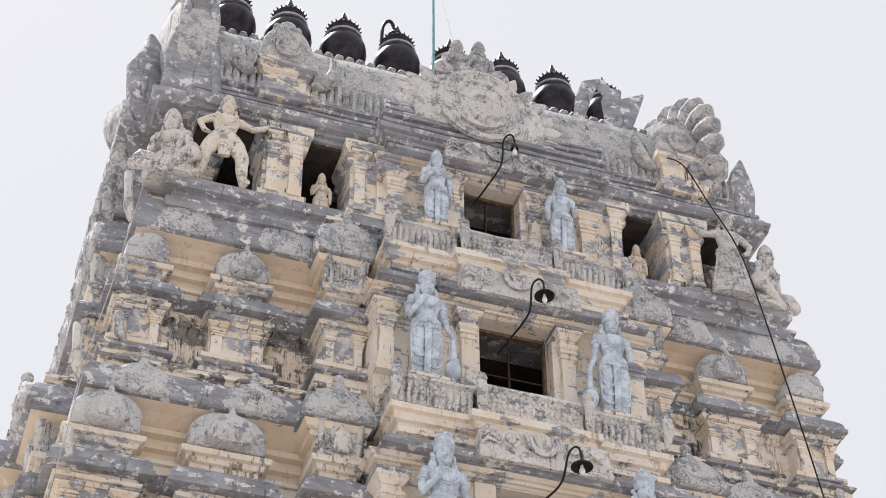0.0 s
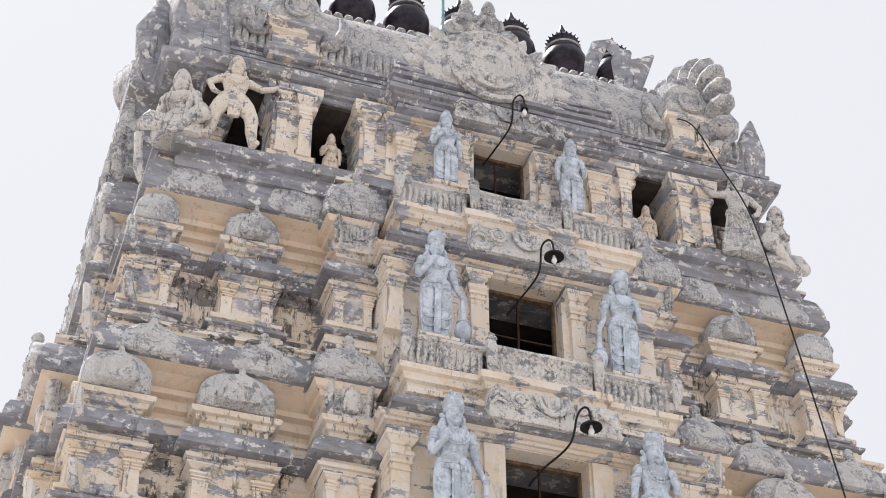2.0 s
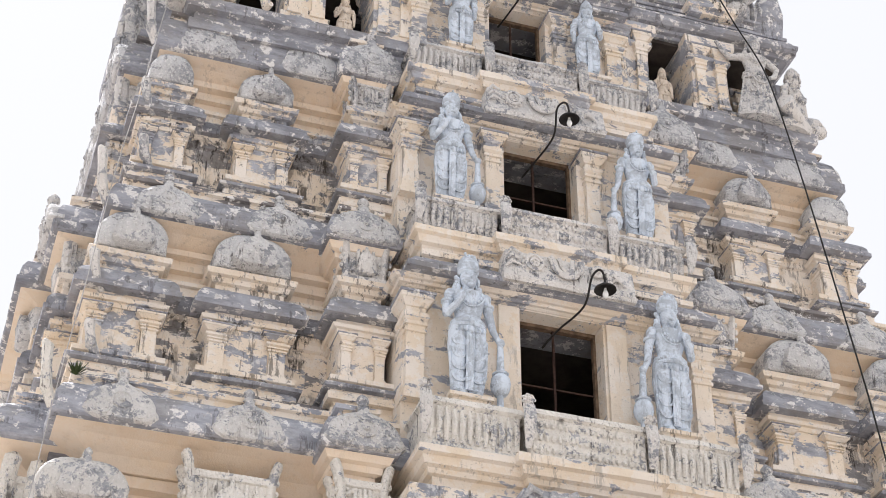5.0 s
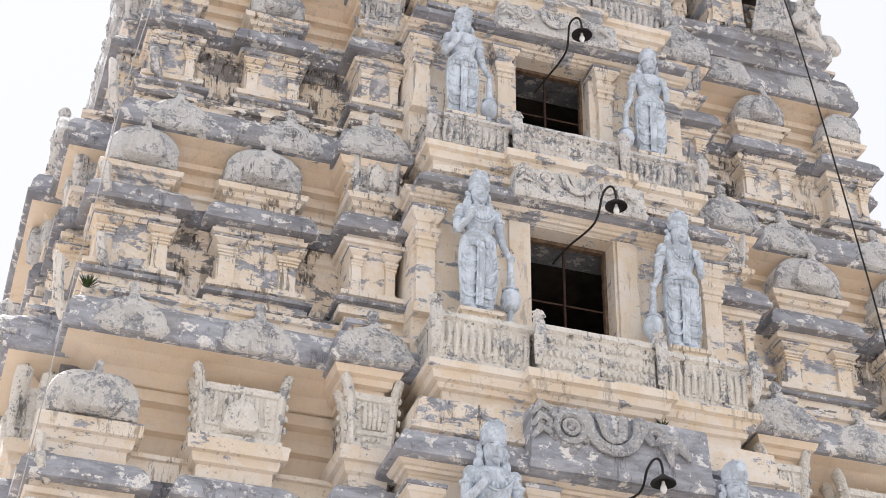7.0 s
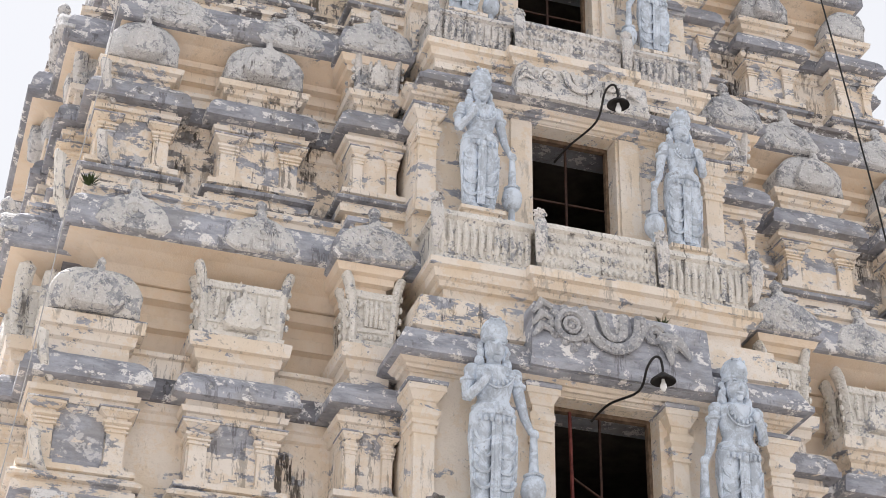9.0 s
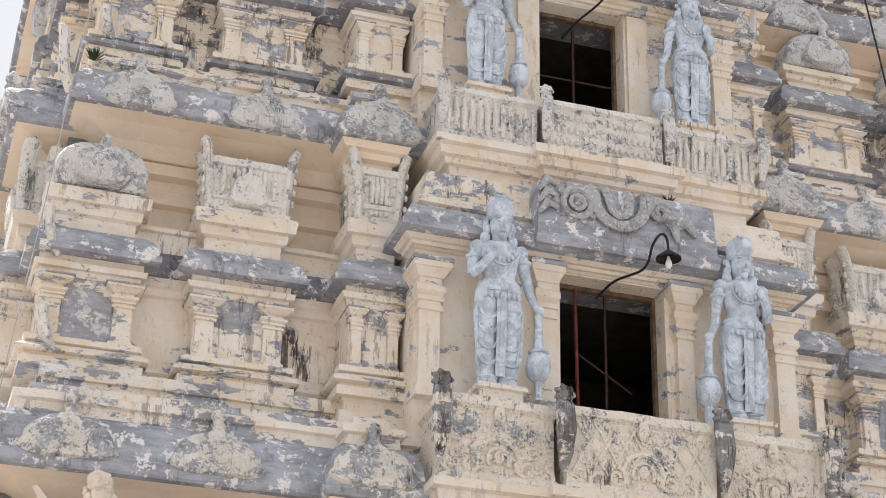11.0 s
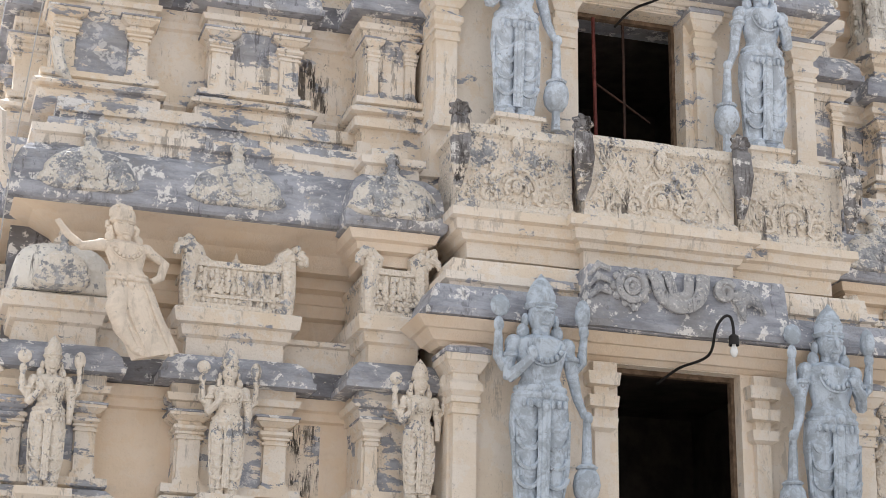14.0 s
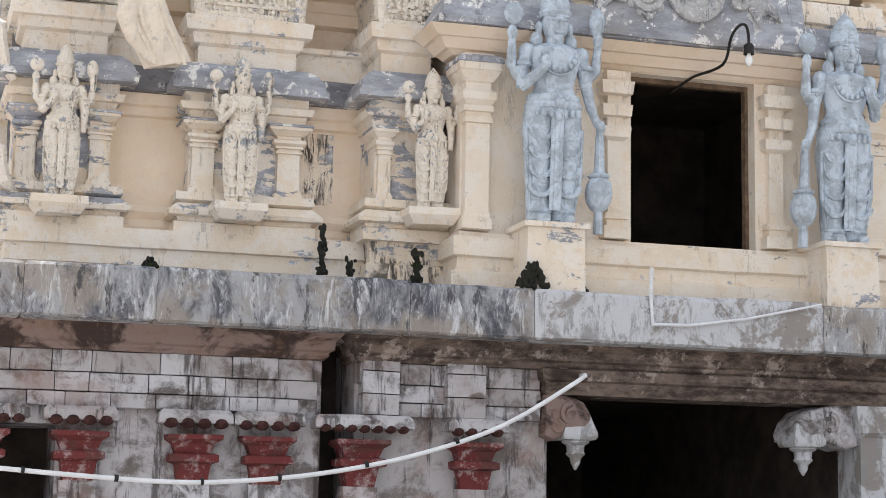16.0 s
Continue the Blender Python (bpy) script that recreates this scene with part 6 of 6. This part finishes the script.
_c = EDGE.mix(EDGE.ramp(_n, 0.38, 0.56), (0.09, 0.092, 0.11), (0.36, 0.365, 0.385))
_c = EDGE.mix(EDGE.math("MULTIPLY", EDGE.ramp(EDGE.noise(1.3, 6, 0.7), 0.46, 0.60), 0.8), _c, (0.31, 0.275, 0.24))
_c = EDGE.mix(EDGE.math("MULTIPLY", EDGE.ramp(EDGE.noise(1.0, 9, 0.78, (8, 8, 2.2), 0.8), 0.51, 0.64), 0.85), _c, (0.66, 0.67, 0.70))
_c = EDGE.mix(EDGE.math("MULTIPLY", EDGE.ramp(EDGE.noise(1.0, 8, 0.75, (7, 7, 2.0)), 0.55, 0.62), 0.85), _c, (0.05, 0.05, 0.058))
EDGE.bump(EDGE.noise(9, 7), 0.6, 0.03)
EDGE = EDGE.done(_c, 0.9)
LIMED = Nodes("whitewashed_ledge_stone")
_n = LIMED.noise(1.6, 8, 0.72, warp=0.5)
_c = LIMED.mix(LIMED.ramp(_n, 0.50, 0.57), (0.55, 0.56, 0.59), (0.29, 0.265, 0.25))
_c = LIMED.mix(LIMED.math("MULTIPLY", LIMED.ramp(LIMED.noise(1.0, 9, 0.78, (9, 9, 2.2), 0.6), 0.50, 0.60), 0.8), _c, (0.27, 0.265, 0.27))
_c = LIMED.mix(LIMED.math("MULTIPLY", LIMED.ramp(LIMED.noise(5, 8, 0.76), 0.60, 0.63), 0.7), _c, (0.16, 0.15, 0.15))
LIMED.bump(LIMED.noise(9, 7), 0.5, 0.03)
LIMED = LIMED.done(_c, 0.9)
BED = Nodes("pink_stained_stone")
_n = BED.noise(1.5, 8, 0.72, (1, 1, 1.6), 0.5)
_c = BED.mix(BED.ramp(_n, 0.44, 0.56), (0.06, 0.042, 0.036), (0.27, 0.20, 0.18))
_c = BED.mix(BED.math("MULTIPLY", BED.ramp(BED.noise(3.4, 8, 0.75), 0.52, 0.62), 0.4), _c, (0.24, 0.15, 0.105))
BED.bump(_n, 0.5, 0.03)
BED = BED.done(_c, 0.9)
BROWNRED = simple("dark_red_brown_paint", (0.06, 0.026, 0.024), 0.9, 0.0, 0.5, 12, 0.3)
SOOTY = Nodes("brown_grimed_stone")
_n = SOOTY.noise(1.0, 8, 0.72, (3, 3, 7))
_c = SOOTY.mix(SOOTY.ramp(_n, 0.38, 0.62), (0.055, 0.04, 0.034), (0.20, 0.155, 0.13))
_c = SOOTY.mix(SOOTY.math("MULTIPLY", SOOTY.ramp(SOOTY.noise(4, 8, 0.75), 0.54, 0.62), 0.7), _c, (0.45, 0.38, 0.34))
SOOTY.bump(_n, 0.5, 0.03)
SOOTY = SOOTY.done(_c, 0.9)
RED = Nodes("faded_red_paint")
_n = RED.noise(8, 8, 0.75)
_c = RED.mix(RED.ramp(_n, 0.50, 0.64), (0.15, 0.035, 0.035), (0.36, 0.27, 0.27))
_c = RED.mix(RED.math("MULTIPLY", RED.ramp(RED.noise(3, 6), 0.5, 0.62), 0.8), _c, (0.10, 0.045, 0.04))
RED.bump(_n, 0.4, 0.03)
RED = RED.done(_c, 0.9)

# ledge slabs, each a stone of its own
GY = 16.2
rnd = random.Random(4)
bm = bmesh.new()
stack(bm, -7.3, 7.3, 15.95, 2 * MID - 15.9, ((3.36, 0.0), (3.78, 0.0)), 0.004)
ledge = part("ledge", bm, EDGE, gate, "thick streaked stone ledge")
x = -7.6
while x < 7.5:
    w = rnd.uniform(1.0, 1.9)
    if -3.6 < x + w < -2.9:
        w = -2.95 - x
    bm = bmesh.new()
    f = 15.72 + rnd.uniform(-0.008, 0.008)
    stack(bm, x + 0.002, min(7.55, x + w) - 0.002, f, 16.0, ((3.33, -0.03), (3.35, 0.0), (3.55, 0.0), (3.77, 0.0), (3.81 + rnd.uniform(-0.02, 0.015), -0.03)), 0.014, 0.15)
    part("ledge_stone", bm, LIMED if -1.9 < x < 0.3 else EDGE, ledge)
    x += w
# bed mouldings under the ledge
for x0, x1, f, m in ((-7.2, -3.62, GY, BED), (-3.30, 7.2, GY - 0.05, SOOTY)):
    bm = bmesh.new()
    stack(bm, x0, x1, f, GY + 0.6, ((3.10, 0.0), (3.13, 0.03), (3.16, 0.03), (3.18, 0.07), (3.26, 0.08), (3.345, 0.16)), 0.008)
    part("bed_moulding", bm, m, ledge, "stained stone bed moulding")
# walls and opening
for x0, x1, y0, z0, z1 in ((-7.1, -6.62, 0.20, 0, 3.34), (-6.0, -3.62, 0.14, 0, 3.34), (-6.62, -6.0, 0.14, 2.45, 3.34), (-3.62, -3.30, 0.14, 3.28, 3.34),
                           (-3.30, -1.40, 0.14, 0, 3.34), (1.95, 7.1, 0.14, 0, 3.34), (-1.40, 1.95, 0.10, 3.12, 3.34)):
    bm = bmesh.new()
    box(bm, x0, x1, GY + y0, 2 * MID - GY, z0, z1)
    part("gate_wall", bm, STONE, gate, "whitewashed stained stone wall of the gatehouse")
# linings of passage and niches, their shade painted as a near-black tone
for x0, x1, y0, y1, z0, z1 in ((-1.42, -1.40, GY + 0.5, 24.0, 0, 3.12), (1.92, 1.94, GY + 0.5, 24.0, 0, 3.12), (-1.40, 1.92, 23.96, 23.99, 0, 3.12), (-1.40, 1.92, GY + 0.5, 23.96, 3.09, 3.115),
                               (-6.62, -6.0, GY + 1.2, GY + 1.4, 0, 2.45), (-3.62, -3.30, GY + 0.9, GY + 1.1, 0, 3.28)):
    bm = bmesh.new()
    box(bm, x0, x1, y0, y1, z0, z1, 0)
    part("passage_lining", bm, GLOOM, gate, "wall inside the gatehouse, coloured near black for its shade")
bm = bmesh.new()
stack(bm, -1.48, 2.4, GY - 0.06, GY + 0.5, ((2.86, 0), (2.98, 0), (3.0, 0.04), (3.10, 0.05)), 0.01)
part("lintel", bm, SOOTY, gate, "long stone lintel over the gate passage")
# stone strips and coursed blocks above the small eaves
for x0, x1 in ((-3.27, -2.92), (-2.46, -2.08)):
    z = 2.60
    for dz in (0.20, 0.22, 0.10):
        bm = bmesh.new()
        stack(bm, x0, x1, GY - 0.06, GY + 0.2, ((z + 0.006, 0), (z + dz - 0.006, 0)), 0.014)
        part("strip_stone", bm, STONE, gate)
        z += dz
for z0, z1, lo, hi in ((2.60, 2.73, 0.22, 0.42), (2.735, 2.90, 0.28, 0.6), (2.905, 3.10, 0.3, 0.62)):
    x = -7.0
    while x < -1.5:
        w = rnd.uniform(lo, hi)
        if not (-3.75 < x + w / 2 < -3.2):
            bm = bmesh.new()
            f = GY + 0.03 + rnd.uniform(-0.02, 0.03)
            stack(bm, x + 0.004, min(-1.5, x + w) - 0.004, f, GY + 0.2, ((z0 + 0.002, -0.006), (z0 + 0.008, 0), (z1 - 0.008, 0), (z1 - 0.002, -0.006)), 0.008, 0.2)
            part("brick", bm, STONE, gate)
        x += w
# column at the passage with its bracket
bm = bmesh.new()
stack(bm, 1.86, 2.22, GY - 0.05, GY + 0.4, ((0, 0.06), (0.5, 0.06), (0.55, 0), (2.55, 0), (2.6, 0.05), (2.86, 0.07)), 0.012)
part("passage_column", bm, LIMED, gate, "whitewashed square stone column")
for s, bx, wd in ((1, -1.42, 0.46), (-1, 1.80, 0.66)):
    b0 = bmesh.new()
    shape = [(-0.12, 2.88), (-0.12, 2.46), (0.10, 2.42), (0.30, 2.46), (0.42, 2.48), (0.62, 2.50), (0.98, 2.50), (1.0, 2.58), (0.92, 2.70), (0.76, 2.80), (0.52, 2.85), (0.3, 2.88)]
    plate(b0, [(bx + s * wd * u, v) for u, v in shape], GY + 0.0, GY + 0.42, 0.014, 0.05)
    corbel = part("bracket", b0, BED if s > 0 else STONE, gate, "rounded carved stone corbel beside the passage", smooth=True)
    b0 = bmesh.new()
    ex = bx + s * (wd - 0.16)
    stack(b0, ex - 0.15, ex + 0.15, GY - 0.04, GY + 0.3, ((2.44, 0.0), (2.47, 0.02), (2.50, 0.02), (2.66, -0.03), (2.74, -0.10)), 0.01, 0.1)
    part("bracket_cap", b0, LIMED, corbel, "whitewashed rounded end of the corbel", smooth=True)
    b0 = bmesh.new()
    lathe(b0, [(0.13, 0.0), (0.14, -0.02), (0.09, -0.05), (0.085, -0.11), (0.10, -0.13), (0.055, -0.17), (0.045, -0.22), (0.01, -0.28)], (ex, GY + 0.1, 2.44), 10)
    part("bud", b0, LIMED, corbel, "hanging stone bud", smooth=True)
    b0 = bmesh.new()
    ring_relief(b0, bx + s * 0.42 * wd, GY - 0.05, 2.68, 0.10, 0.03, 12, 1.5, 1.5 + s * 8, 0.7)
    ring_relief(b0, bx + s * 0.14 * wd, GY - 0.03, 2.56, 0.07, 0.025, 12, 1.5, 1.5 - s * 8, 0.7)
    part("curl", b0, BED if s > 0 else STONE, corbel, smooth=True)
# pilasters with scalloped eaves and red capitals
for x0, x1 in ((-7.05, -6.28), (-6.10, -5.52), (-5.10, -4.50), (-4.42, -3.84), (-3.68, -2.82), (-2.42, -1.90), (2.5, 3.1), (3.9, 4.5), (5.2, 5.8), (6.3, 6.9)):
    bm = bmesh.new()
    xm, hw = (x0 + x1) / 2, (x1 - x0) / 2
    stack(bm, xm - 0.16, xm + 0.16, GY + 0.02, GY + 0.3, ((0, 0.05), (0.4, 0.05), (0.44, 0), (1.95, 0)), 0.008)
    p = part("gate_pilaster", bm, STONE, gate, "stone wall column with red capital")
    bm = bmesh.new()
    stack(bm, xm - 0.13, xm + 0.13, GY + 0.02, GY + 0.3, ((1.95, 0.0), (2.12, 0.03), (2.14, 0.09), (2.2, 0.09), (2.22, 0.03), (2.3, 0.06), (2.34, 0.12), (2.38, 0.12)), 0.006)
    part("capital", bm, RED, p, "faded red painted capital")
    bm = bmesh.new()
    stack(bm, x0, x1, GY - 0.08, GY + 0.2, ((2.475, 0.02), (2.485, 0.035), (2.56, 0.03), (2.60, 0.0)), 0.008, 0.15)
    part("eave", bm, STONE, p, "small white stone eave slab")
    n = max(3, int((x1 - x0) / 0.12))
    for i in range(n):
        bm = bmesh.new()
        xx = x0 + (i + 0.5) * (x1 - x0) / n
        ball(bm, (xx, GY - 0.07, 2.478), 0.46 * (x1 - x0) / n, 1, 1.4, 0.7, 8)
        part("scallop", bm, BROWNRED, p, smooth=True)

# ---------------------------------------------------------------- strung white cables
rope = thing("white_cable", "sagging white cable with dark clips in front of the gatehouse", "cable")
bm = bmesh.new()
RP = [(-6.7, 15.0, 2.02), (-6.0, 15.0, 1.97), (-5.2, 15.0, 1.93), (-4.6, 15.0, 1.95), (-3.9, 15.0, 2.03), (-3.1, 15.0, 2.20), (-2.3, 15.0, 2.48), (-1.58, 15.0, 2.91), (-1.16, 16.06, 3.04)]
line = smooth_line(RP, 4)
tube(bm, line, (0.02,) * len(line), 8)
part("cord", bm, WHITECABLE, rope)
for a, b in zip(RP[:-1], RP[1:-1]):
    bm = bmesh.new()
    p, q = Vector(a), Vector(b)
    tube(bm, [p.lerp(q, 0.46), p.lerp(q, 0.50)], (0.030, 0.030), 8)
    part("clip", bm, CABLE, rope)
rope2 = thing("conduit", "thin white conduit running over the stone ledge", "conduit")
bm = bmesh.new()
R2 = [(-0.62, 15.62, 4.05), (-0.60, 15.69, 3.80), (-0.58, 15.69, 3.52), (-0.2, 15.69, 3.53), (0.4, 15.69, 3.62), (1.2, 15.69, 3.8)]
tube(bm, R2, (0.02, 0.02, 0.02, 0.016, 0.014, 0.012), 7)
part("pipe", bm, WHITECABLE, rope2)


# ---------------------------------------------------------------- tufts growing in the joints
def tuft(x, y, z, s, seed):
    bm = bmesh.new()
    r = random.Random(seed)
    for _ in range(60):
        a, t = r.uniform(0, 6.28), r.uniform(0.2, 1.0)
        d = Vector((math.cos(a) * t, math.sin(a) * t * 0.6 - 0.2, r.uniform(0.2, 1.1))) * s
        w = Vector((-math.sin(a), math.cos(a), 0.1)) * s * 0.07
        p = Vector((x, y, z))
        v = [bm.verts.new(q) for q in (p, p + d * 0.55 + w, p + d, p + d * 0.55 - w)]
        bm.faces.new(v)
    tagged(part("weed_tuft", bm, LEAF, None), "small green weed growing from a joint", "weed", "weeds in the joints")


for i, (x, y, z, s) in enumerate(((-5.29, 15.9, 3.80, 0.07), (-2.78, 16.14, 3.98, 0.09), (0.75, 17.05, 11.55, 0.12), (-5.95, 17.9, 12.6, 0.16), (0.55, 18.9, 21.6, 0.16))):
    tuft(x, y, z, s, i)


# ---------------------------------------------------------------- black growth at the foot of the lowest storey
MOSS = simple("black_moss", (0.022, 0.022, 0.018), 0.95, 0.0, 0.5, 20, 0.6)
for i, (x, y, z, w, h, n) in enumerate(((-1.76, 15.765, 3.83, 0.17, 0.22, 190), (-1.14, 16.16, 3.82, 0.09, 0.22, 90), (1.76, 16.0, 3.82, 0.08, 0.18, 60), (-3.56, 16.72, 3.82, 0.05, 0.62, 150), (-3.30, 16.62, 3.82, 0.06, 0.30, 70), (-2.78, 16.14, 3.82, 0.05, 0.34, 80), (-5.29, 15.92, 3.80, 0.10, 0.10, 50))):
    bm = bmesh.new()
    r = random.Random(500 + i)
    for _ in range(n):
        t = r.random() ** 1.4
        ball(bm, (x + r.uniform(-1, 1) * w * (1 - 0.75 * t if w > 0.08 else 0.55 + 0.45 * math.sin(17 * t + i)), y + r.uniform(-0.012, 0.012), z + h * t), r.uniform(0.012, 0.026), 1, 0.6, r.uniform(0.8, 1.6), 5)
    tagged(part("moss_clump", bm, MOSS, None), "black dried moss clump at the foot of a plinth", "moss", "moss clumps on the ledge")
